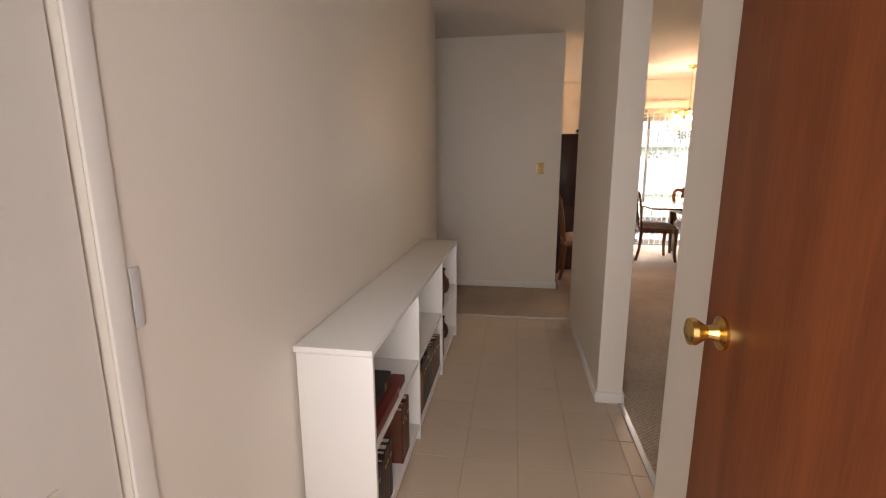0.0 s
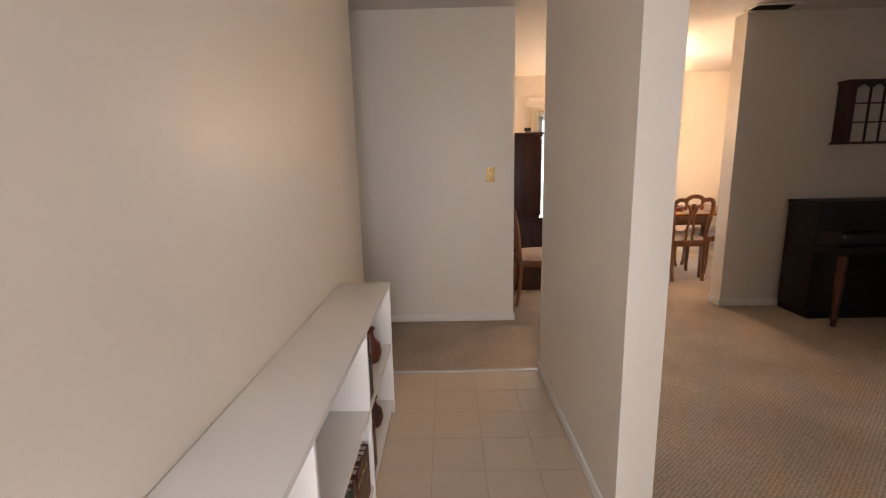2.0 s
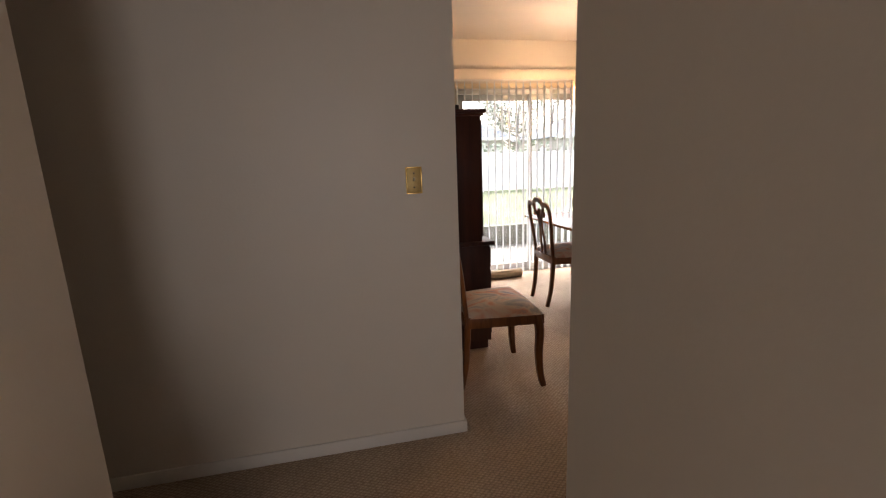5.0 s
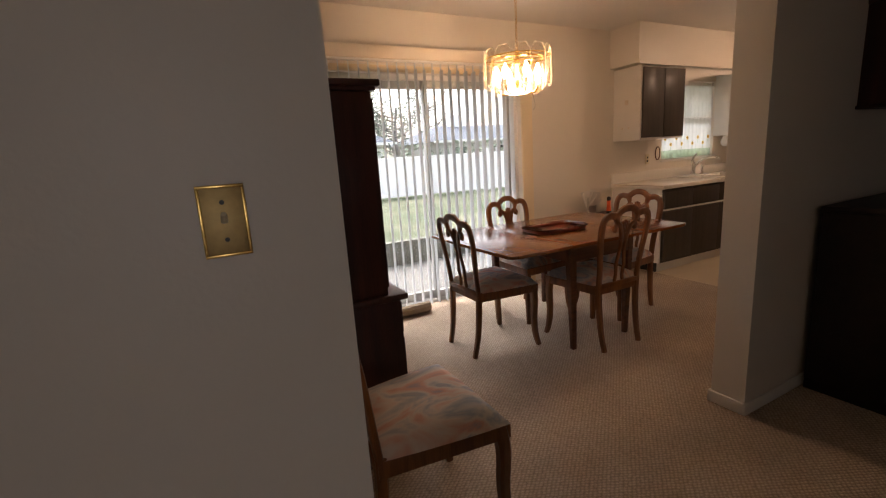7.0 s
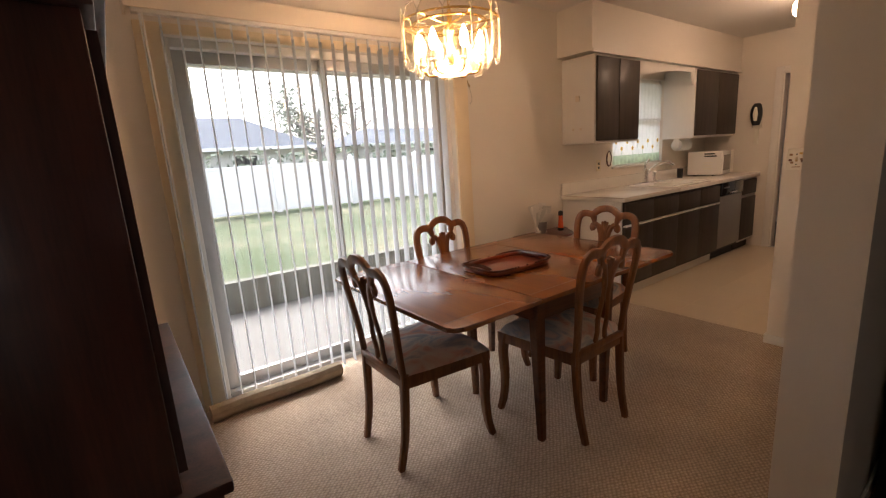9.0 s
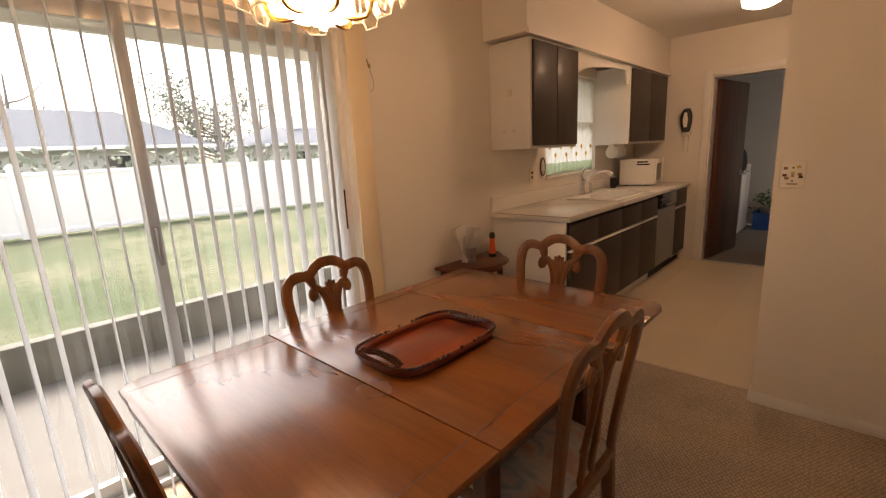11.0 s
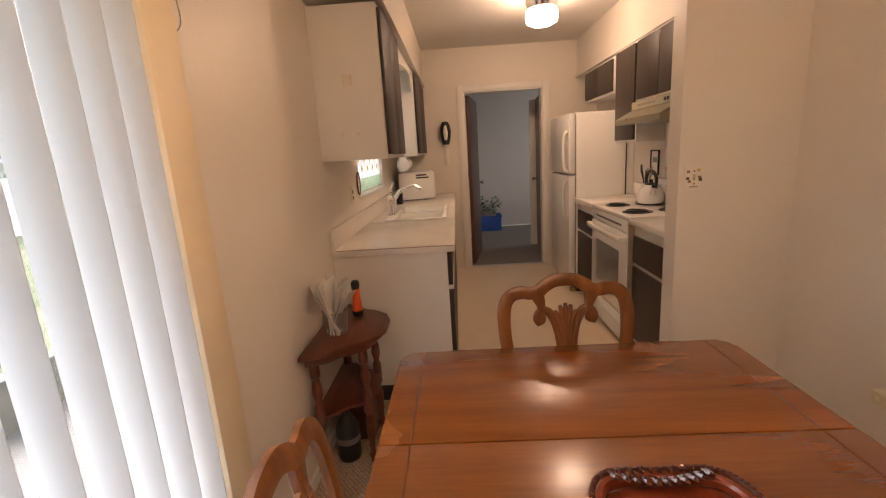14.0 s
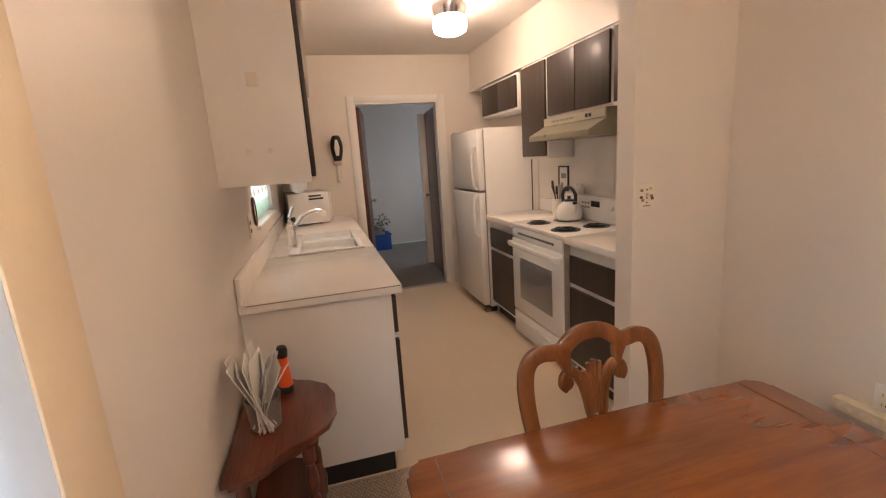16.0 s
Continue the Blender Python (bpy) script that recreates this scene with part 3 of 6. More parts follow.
structure("trim_utility_casing", boxes((7.482, 7.50, 7.005, 7.08, 0, 2.1, 0.004), (7.482, 7.50, 6.045, 6.12, 0, 2.1, 0.004), (7.482, 7.50, 6.12, 7.005, 2.035, 2.1, 0.004),
          (7.50, 7.62, 6.99, 7.005, 0, 2.035), (7.50, 7.62, 6.12, 6.135, 0, 2.035), (7.50, 7.62, 6.135, 6.99, 2.02, 2.035)), "trim", "cream painted door casing", "trim")
structure("trim_patio_casing", boxes((3.30, 3.428, 7.79, 7.81, 0, 2.07, 0.004), (1.36, 1.47, 7.79, 7.81, 0, 2.07, 0.004), (1.47, 3.30, 7.79, 7.81, 2.02, 2.07, 0.004)), "casing", "cream painted casing round the patio door", "trim")
structure("trim_front_casing", boxes((-0.17, -0.15, 0.46, 0.60, 0, 2.06), (0.765, 0.785, 0.46, 0.60, 0, 2.06), (-0.15, 0.765, 0.46, 0.60, 2.04, 2.06)), "trim", "cream painted front door frame", "trim")

# closet door in the hall wall
cl = thing("closet_door", (-0.36, 0.66, 0.01), "cream painted closed closet door in the hall", "door")
part("leaf", box(-0.035, 0.0, 0, 0.43, 0, 2.02, 0.003), "trim", cl)
for z in (0.35, 0.78, 1.21, 1.64):
    part("rail_line", box(0.0, 0.006, 0.02, 0.33, z, z + 0.012, 0.003), "trim", cl)
part("casing", box(0.011, 0.019, 0.44, 0.485, -0.01, 2.06, 0.003), "trim", cl)
part("strike_plate", box(0.011, 0.016, 0.492, 0.512, 0.99, 1.10, 0.002), "siding", cl, "dull metal plate")

# front door, standing open against the entry wall
fd = thing("front_door", pose(0.772, 0.60, 0.012, 0, 0, -0.6), "open reddish-brown flush wooden front door with brass knobs", "door")
part("leaf", box(-0.045, 0, 0, 0.88, 0, 2.02, 0.003), "door", fd)
for s, x in ((-1, -0.045), (1, 0.0)):
    kb = part("knob", lathe([(0.034, 0), (0.034, 0.006), (0.018, 0.012), (0.013, 0.03), (0.02, 0.04), (0.028, 0.052), (0.027, 0.062), (0.012, 0.068)], axis="X"), "brass", fd, "polished brass knob")
    kb.matrix_basis = pose(x, 0.80, 0.945, 0, 0, 0 if s > 0 else 180)
part("latch_plate", box(-0.034, -0.011, 0.879, 0.882, 0.89, 1.0), "brass", fd, "brass latch plate")
for z in (0.25, 1.0, 1.75):
    part("hinge", box(-0.047, -0.041, 0.0, 0.03, z, z + 0.09), "brassdull", fd)

# ---- patio door and blinds ----
pd = tagged(thing("patio_door", (0, 7.86, 0), "aluminium framed sliding glass patio door", "door"), kind="structure")
for nm, b in (("frame", (1.47, 1.51, 0, 0.1, 0.0, 2.02)), ("frame", (3.26, 3.30, 0, 0.1, 0.0, 2.02)), ("frame", (1.51, 3.26, 0, 0.1, 1.975, 2.02)), ("sill", (1.51, 3.26, 0, 0.11, 0.0, 0.03)),
              ("stile", (1.515, 1.575, 0.055, 0.09, 0.03, 1.975)), ("stile", (2.318, 2.36, 0.055, 0.09, 0.03, 1.975)), ("rail", (1.575, 2.318, 0.055, 0.09, 0.03, 0.10)), ("rail", (1.575, 2.318, 0.055, 0.09, 1.91, 1.975)),
              ("stile", (2.308, 2.35, 0.012, 0.047, 0.03, 1.975)), ("stile", (3.19, 3.25, 0.012, 0.047, 0.03, 1.975)), ("rail", (2.35, 3.19, 0.012, 0.047, 0.03, 0.10)), ("rail", (2.35, 3.19, 0.012, 0.047, 1.91, 1.975))):
    part(nm, box(*b, 0.003), "alu" if nm in ("stile", "rail", "sill") else "trim", pd)
part("handle", box(2.322, 2.336, -0.016, 0.012, 0.97, 1.13, 0.005), "tin", pd, "grey pull handle")
part("handle", box(3.235, 3.25, -0.02, 0.012, 0.98, 1.20, 0.006), "side", pd, "brown wooden pull handle")
for x0, x1, y in ((1.57, 2.305, 0.07), (2.345, 3.195, 0.028)):
    g = part("pane", box(x0, x1, y, y + 0.005, 0.095, 1.915), "pane", pd, "clear glass pane")
    g.visible_shadow = False

vb = thing("vertical_blind", (0, 7.72, 0), "white vertical blind, vanes turned open, under a cream valance", "blind")
part("valance", box(1.33, 3.425, -0.06, -0.045, 2.09, 2.185, 0.003), "valance", vb, "cream valance board")
part("valance_return", box(1.33, 1.342, -0.045, 0.088, 2.09, 2.185, 0.003), "valance", vb)
part("valance_return", box(3.413, 3.425, -0.045, 0.088, 2.09, 2.185, 0.003), "valance", vb)
part("headrail", box(1.36, 3.41, 0.0, 0.045, 2.085, 2.12, 0.004), "white", vb)


def vane_mesh():
    bm = bmesh.new()
    w, h, n = 0.0445, 2.03, 6
    front = []
    for side in (-1, 1):
        row = []
        for i in range(n + 1):
            u = -1 + 2 * i / n
            row.append([bm.verts.new((u * w, 0.006 * (1 - u * u) + side * 0.0005, z)) for z in (0.04, h)])
        front.append(row)
    for k in range(n):
        for row in front:
            bm.faces.new((row[k][0], row[k + 1][0], row[k + 1][1], row[k][1]))
    for k in (0, n):
        bm.faces.new((front[0][k][0], front[1][k][0], front[1][k][1], front[0][k][1]))
    for z in (0, 1):
        bm.faces.new([front[0][k][z] for k in range(n + 1)] + [front[1][k][z] for k in range(n, -1, -1)])
    add_box(bm, -0.008, 0.008, -0.003, 0.007, 2.03, 2.085)
    return mesh("vane", bm, "vane")


vm = vane_mesh()
vx = 1.395
while vx < 3.17:
    o = new("vane", vm)
    o.parent = vb
    o.matrix_basis = pose(vx, 0.022, 0.0, 0, 0, 78 + random.uniform(-4, 4))
    vx += 0.0795
part("wand", sweep([(1.40, -0.01, 2.08), (1.40, -0.015, 1.0)], 0.004), "white", vb)

single("draft_stopper", sweep(smooth_path([(1.37, 7.655, 0.046), (1.58, 7.665, 0.05), (1.86, 7.655, 0.048), (2.13, 7.675, 0.045)]), 0.046, seg=10, power=1), "snake", "brown fabric draft stopper lying along the patio door", "draft stopper")

# ---- outside ----
structure("ground", boxes((-60, 70, 9.98, 90, -0.6, 0.20), (-60, 70, -40, 0.2, -0.6, -0.14), (-60, -3, 0.2, 9.98, -0.6, -0.14), (10.6, 70, 0.2, 9.98, -0.6, -0.14)), "grass", "patchy green lawn", "ground")
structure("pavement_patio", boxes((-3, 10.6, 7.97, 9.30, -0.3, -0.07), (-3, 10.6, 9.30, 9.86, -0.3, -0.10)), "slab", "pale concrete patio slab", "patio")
structure("pavement_porch", boxes((-1.2, 10.6, -3.3, 0.2, -0.3, -0.12), (-0.17, 0.785, 0.2, 0.46, -0.3, -0.1)), "slab", "concrete front porch", "porch")
structure("wall_garden", boxes((-12, 18, 9.86, 9.98, -0.3, 0.225, 0.01)), "concrete_dark", "low weathered concrete garden wall", "wall")
structure("eave", boxes((-1, 10.5, 7.97, 8.65, 2.42, 2.56), (-1, 10.5, 8.65, 8.69, 2.04, 2.60)), "trim", "white boxed eave over the patio", "eave")
# Unseen roof and walls, added to keep sun and sky off the front.
structure("ceiling_porch", boxes((-1.2, 6.3, -3.3, 0.46, 2.56, 2.68)), "trim", "unseen white slab added to block sky over the porch", "ceiling")
structure("wall_porch", boxes((-1.2, 6.3, -3.3, -3.2, -0.12, 2.56), (-1.2, -1.1, -3.2, 0.46, -0.12, 2.56), (6.2, 6.3, -3.2, 0.46, -0.12, 2.56)), "wall", "unseen wall added to shut daylight out of the porch", "wall")
structure("roof_slab", boxes((-2.7, 10.6, 0.46, 8.65, 2.72, 2.85)), "roof", "plain shingled roof over the house", "roof")

fence = thing("fence", pose(0.2, 17.05, 0.20, 0, 0, -4), "white vinyl privacy fence across the lawn", "fence")
post = None
for i in range(13):
    x = -10 + i * 2.05
    bm = box(x - 0.065, x + 0.065, -0.065, 0.065, 0, 1.27, 0.006)
    add_box(bm, x - 0.08, x + 0.08, -0.08, 0.08, 1.27, 1.30, 0.01)
    add_lathe(bm, [(0.075, 1.30), (0.02, 1.36)], (x, 0, 0), 4)
    part("post", bm, "fence", fence)
    if i < 12:
        bm = box(x + 0.065, x + 1.985, -0.012, 0.012, 0.06, 1.17)
        for k in range(1, 12):
            add_box(bm, x + 0.065 + k * 0.16 - 0.003, x + 0.065 + k * 0.16 + 0.003, -0.016, 0.016, 0.08, 1.15)
        part("panel", bm, "fence", fence)
        part("rail", box(x + 0.065, x + 1.985, -0.025, 0.025, 1.13, 1.21, 0.004), "fence", fence)
        part("rail", box(x + 0.065, x + 1.985, -0.025, 0.025, 0.04, 0.14, 0.004), "fence", fence)


def house(name, x0, x1, y0, y1, eave, ridge, label, chimney=None):
    h = thing(name, (0, 0, 0), label, "house")
    part("wall", box(x0, x1, y0, y1, 0.1, eave), "siding", h)
    bm = bmesh.new()
    ym = (y0 + y1) / 2
    ov = 0.6
    vs = [bm.verts.new(p) for p in ((x0 - ov, y0 - ov, eave - 0.05), (x1 + ov, y0 - ov, eave - 0.05), (x1 - 2, ym, ridge), (x0 + 2, ym, ridge), (x0 - ov, y1 + ov, eave - 0.05), (x1 + ov, y1 + ov, eave - 0.05))]
    for f in ((0, 1, 2, 3), (5, 4, 3, 2), (1, 5, 2), (4, 0, 3), (0, 4, 5, 1)):
        bm.faces.new([vs[k] for k in f])
    part("roof", bm, "roof", h, "blue-grey shingle roof")
    part("gutter", box(x0 - ov, x1 + ov, y0 - ov - 0.08, y0 - ov, eave - 0.16, eave - 0.02), "fence", h)
    for k in range(4):
        wx = x0 + (x1 - x0) * (k + 0.5) / 4
        wdw = part("window", box(wx - 0.6, wx + 0.6, y0 - 0.03, y0 + 0.02, 1.0, 2.0), "fence", h)
        part("pane", box(wx - 0.52, wx + 0.52, y0 - 0.04, y0 - 0.03, 1.06, 1.94), "blackgloss", wdw)
    if chimney:
        part("chimney", box(chimney, chimney + 1.0, ym - 0.5, ym + 0.5, eave, ridge + 0.7), "fence", h, "white chimney")
    return h


house("neighbour_house", -14, 9.5, 28, 36, 2.35, 4.1, "low neighbouring house with blue-grey shingle roof behind the fence")
house("neighbour_house", 14, 28, 30, 38, 2.4, 3.6, "low neighbouring house with white chimney behind the fence", 17)


def tree(at, height, label, leafy=True, seed=1, spread=2.4):
    rnd = random.Random(seed)
    t = thing("tree", at, label, "tree")
    bm = bmesh.new()
    add_sweep(bm, smooth_path([(0, 0, -0.1), (0.08, 0.05, height * 0.25), (0, 0.1, height * 0.5), (0.1, 0, height * 0.8)]), [0.24 - 0.011 * i for i in range(19)], power=1)
    tips = []
    for i in range(16):
        a, z0 = rnd.uniform(0, 6.28), height * rnd.uniform(0.25, 0.72)
        r = spread * rnd.uniform(0.6, 1.0)
        e = Vector((math.cos(a) * r, math.sin(a) * r, z0 + height * rnd.uniform(0.15, 0.35)))
        m = Vector((math.cos(a) * r * 0.45, math.sin(a) * r * 0.45, z0 + height * 0.06))
        p = smooth_path([(0.05, 0.05, z0), m, e], 4)
        add_sweep(bm, p, [0.07 - 0.007 * k for k in range(len(p))], seg=5, power=1)
        tips += [m, e, (m + e) / 2]
        for _ in range(6):
            q = e.lerp(m, rnd.random() * 0.8)
            d = q + Vector((rnd.uniform(-0.7, 0.7), rnd.uniform(-0.7, 0.7), rnd.uniform(0.2, 0.9)))
            add_sweep(bm, [q, (q + d) / 2 + Vector((0.05, 0, 0.06)), d], [0.022, 0.014, 0.006], seg=4, power=1)
            tips.append(d)
    part("trunk", bm, "bark", t)
    if leafy:
        verts, faces = [], []
        for p in tips:
            for _ in range(20):
                c = p + Vector((rnd.gauss(0, 0.36), rnd.gauss(0, 0.36), rnd.gauss(0, 0.3)))
                u = Vector((rnd.uniform(-1, 1), rnd.uniform(-1, 1), rnd.uniform(-1, 1))).normalized() * 0.09
                w = u.cross(Vector((rnd.uniform(-1, 1), rnd.uniform(-1, 1), rnd.uniform(-1, 1)))).normalized() * 0.05
                k = len(verts)
                verts += [c - u, c + w, c + u, c - w]
                faces.append((k, k + 1, k + 2, k + 3))
        me = bpy.data.meshes.new("crown")
        me.from_pydata(verts, [], faces)
        me.materials.append(M["hazed_foliage"])
        o = new("crown", me)
        o.parent = t
        tagged(o, kind="stuff")
    return t


tree((-3, 38, 0.1), 8, "bare grey tree behind the neighbouring house", False, 3, 3.2)
tree((4.5, 41, 0.1), 8.5, "bare grey tree behind the neighbouring house", False, 5, 3.2)
tree((11.6, 31, 0.1), 5.6, "leafy green tree between the neighbouring houses", True, 7, 2.4)
tree((19.5, 42, 0.1), 8, "bare grey tree behind the far house", False, 9, 3.0)
hv, hf, rnd = [], [], random.Random(4)
for _ in range(5200):
    c = Vector((rnd.uniform(-8, 13), 18.6 + rnd.gauss(0, 0.25), rnd.uniform(0.2, 1.55 + 0.35 * math.sin(rnd.random() * 6))))
    u = Vector((rnd.uniform(-1, 1), rnd.uniform(-1, 1), rnd.uniform(-1, 1))).normalized() * 0.10
    w = u.cross(Vector((rnd.uniform(-1, 1), rnd.uniform(-1, 1), rnd.uniform(-1, 1)))).normalized() * 0.06
    k = len(hv)
    hv += [c - u, c + w, c + u, c - w]
    hf.append((k, k + 1, k + 2, k + 3))
me = bpy.data.meshes.new("hedge")
me.from_pydata(hv, [], hf)
me.materials.append(M["hazed_foliage"])
tagged(new("hedge", me), "green hedge showing above the white fence", "hedge", kind="stuff")

# ---- hall ----
bk = thing("bookcase", (-0.347, 1.69, 0), "low white painted bookcase along the hall wall, half full", "bookcase")
BL, BD, BH = 1.98, 0.258, 0.735
part("top", box(0, BD, 0, BL, BH - 0.02, BH, 0.002), "white", bk)
part("back", box(0, 0.008, 0.018, BL - 0.018, 0.06, BH - 0.02), "white", bk)
DIV = [0, 0.655, 1.31, 1.962]
for i, y in enumerate(DIV):
    part("end_panel" if i in (0, 3) else "divider", box(0.0085, BD - 0.001, y, y + 0.018, 0, BH - 0.0205, 0.0015), "white", bk)
for i in range(3):
    for z in (0.06, 0.385):
        part("shelf", box(0.0085, BD - 0.004, DIV[i] + 0.0185, DIV[i + 1] - 0.0005, z, z + 0.018), "white", bk)
    part("kickboard", box(BD - 0.03, BD - 0.02, DIV[i] + 0.0185, DIV[i + 1] - 0.0005, 0.0, 0.0595), "white", bk)


def book(y, z, w, d, h, cover, label, lean=0.0, flat=False):
    """A book with spine to the aisle; flat ones lie on their side."""
    b = thing("book", pose(-0.347 + BD - 0.014, 1.69 + y, z, math.degrees(lean), 0, 0), label, "book", "books in the bookcase")
    bm = bmesh.new()
    add_box(bm, -d, 0, 0, 0.003, 0, h)
    add_box(bm, -d, 0, w - 0.003, w, 0, h)
    add_box(bm, -0.004, 0.002, 0.0, w, 0, h, 0.0012)
    part("cover", bm, cover, b)
    part("pages", box(-d + 0.004, -0.0045, 0.0035, w - 0.0035, 0.004, h - 0.004), "paper", b)
    if h > 0.2 and w > 0.02:
        part("title_bar", box(0.0021, 0.0028, w * 0.2, w * 0.8, h * 0.72, h * 0.78), "gold", b)
    if flat:
        b.matrix_world = Matrix.Translation((-0.347 + BD - 0.014, 1.69 + y, z)) @ pose(0, 0, 0, -90, 0, 0) @ pose(0, -w, 0)
    return b


# flat pile in the near bay
book(0.03, 0.404, 0.012, 0.205, 0.30, "book_tan", "thin pale folder lying flat on the shelf", 0, True)
book(0.025, 0.4165, 0.03, 0.215, 0.40, "book_red", "dark red album lying flat on the shelf", 0, True)
album = book(0.04, 0.447, 0.05, 0.19, 0.31, "book_black", "thick black album lying flat on the shelf", 0, True)
album.location.x -= 0.035
rb = random.Random(11)
KINDS = [("book_black", "black"), ("book_brown", "brown"), ("book_green", "dark green"), ("book_tan", "tan"), ("book_red", "dark red")]


def row(y0, y1, z, hmax, kinds):
    y = y0
    while y < y1:
        w = rb.uniform(0.018, 0.042)
        k, word = rb.choice(kinds)
        h = hmax * rb.uniform(0.78, 1.0)
        book(y, z, w, rb.uniform(0.15, 0.2), h, k, "upright %s hardback book in the white bookcase" % word)
        y += w + 0.0015


row(0.37, 0.46, 0.078, 0.27, [KINDS[1]])
row(0.05, 0.20, 0.078, 0.24, KINDS[:2])
row(0.69, 0.79, 0.078, 0.24, [KINDS[3], KINDS[1]])
row(0.79, 0.90, 0.078, 0.30, [KINDS[0]])
row(0.90, 1.02, 0.078, 0.29, [KINDS[2], KINDS[0]])
row(1.02, 1.27, 0.078, 0.25, [KINDS[1], KINDS[4], KINDS[1]])
row(1.335, 1.43, 0.403, 0.19, [KINDS[0]])
row(1.335, 1.42, 0.078, 0.22, [KINDS[0], KINDS[1]])
for y, z, k, cover, word in ((1.74, 0.4035, 1.0, "side", "reddish brown"), (1.72, 0.0785, 0.9, "mahogany", "dark brown")):
    jug = thing("wooden_ornament", Matrix.Translation((-0.347 + BD - 0.075, 1.69 + y, z)) @ Matrix.Diagonal((k, k, k, 1)), word + " turned wooden ornament on the bookcase shelf", "ornament")
    part("body", lathe([(0.030, 0), (0.042, 0.008), (0.056, 0.05), (0.050, 0.095), (0.026, 0.125), (0.020, 0.150), (0.030, 0.172), (0.022, 0.176)], seg=20), cover, jug)
    part("handle", sweep(smooth_path([(0.024, 0, 0.155), (0.060, 0, 0.150), (0.068, 0, 0.105), (0.050, 0, 0.085)], 4), 0.008, seg=8), cover, jug, at=pose(0, 0, 0, 0, 0, 150))


def switch_plate(at, label, toggle=1, w=0.07, h=0.115, worn="brassdull"):
    """Wall plate facing -Y at its local origin."""
    s = thing("light_switch", at, label, "light switch")
    part("plate", box(-w / 2, w / 2, -0.006, 0, -h / 2, h / 2, 0.004), worn, s)
    if worn == "brassdull":
        part("rim", boxes((-w / 2, w / 2, -0.0085, -0.0055, h / 2 - 0.005, h / 2, 0.001), (-w / 2, w / 2, -0.0085, -0.0055, -h / 2, -h / 2 + 0.005, 0.001), (-w / 2, -w / 2 + 0.005, -0.0085, -0.0055, -h / 2 + 0.005, h / 2 - 0.005, 0.001), (w / 2 - 0.005, w / 2, -0.0085, -0.0055, -h / 2 + 0.005, h / 2 - 0.005, 0.001)), "brass", s, "bright raised brass rim")
    part("toggle", sweep([(0, -0.005, 0.0), (0, -0.013, 0.008), (0, -0.02, 0.012)], [0.006, 0.005, 0.004], seg=6), "ivory", s)
    part("slot", box(-0.006, 0.006, -0.0068, -0.0062, -0.013, 0.013), "brassdull", s)
    for z in (-0.03, 0.03):
        part("screw", lathe([(0.004, 0), (0.0035, 0.0015)], (0, 0, 0), 8, "Y"), "black", s, at=pose(0, -0.0062, z, 0, 0, 180))
    return s


switch_plate((0.57, 5.0855, 1.242), "worn brass light switch plate on the hall end wall")
switch_plate(pose(0.7635, 5.28, 1.235, 0, 0, 90), "brass light switch plate on the dining room wall")

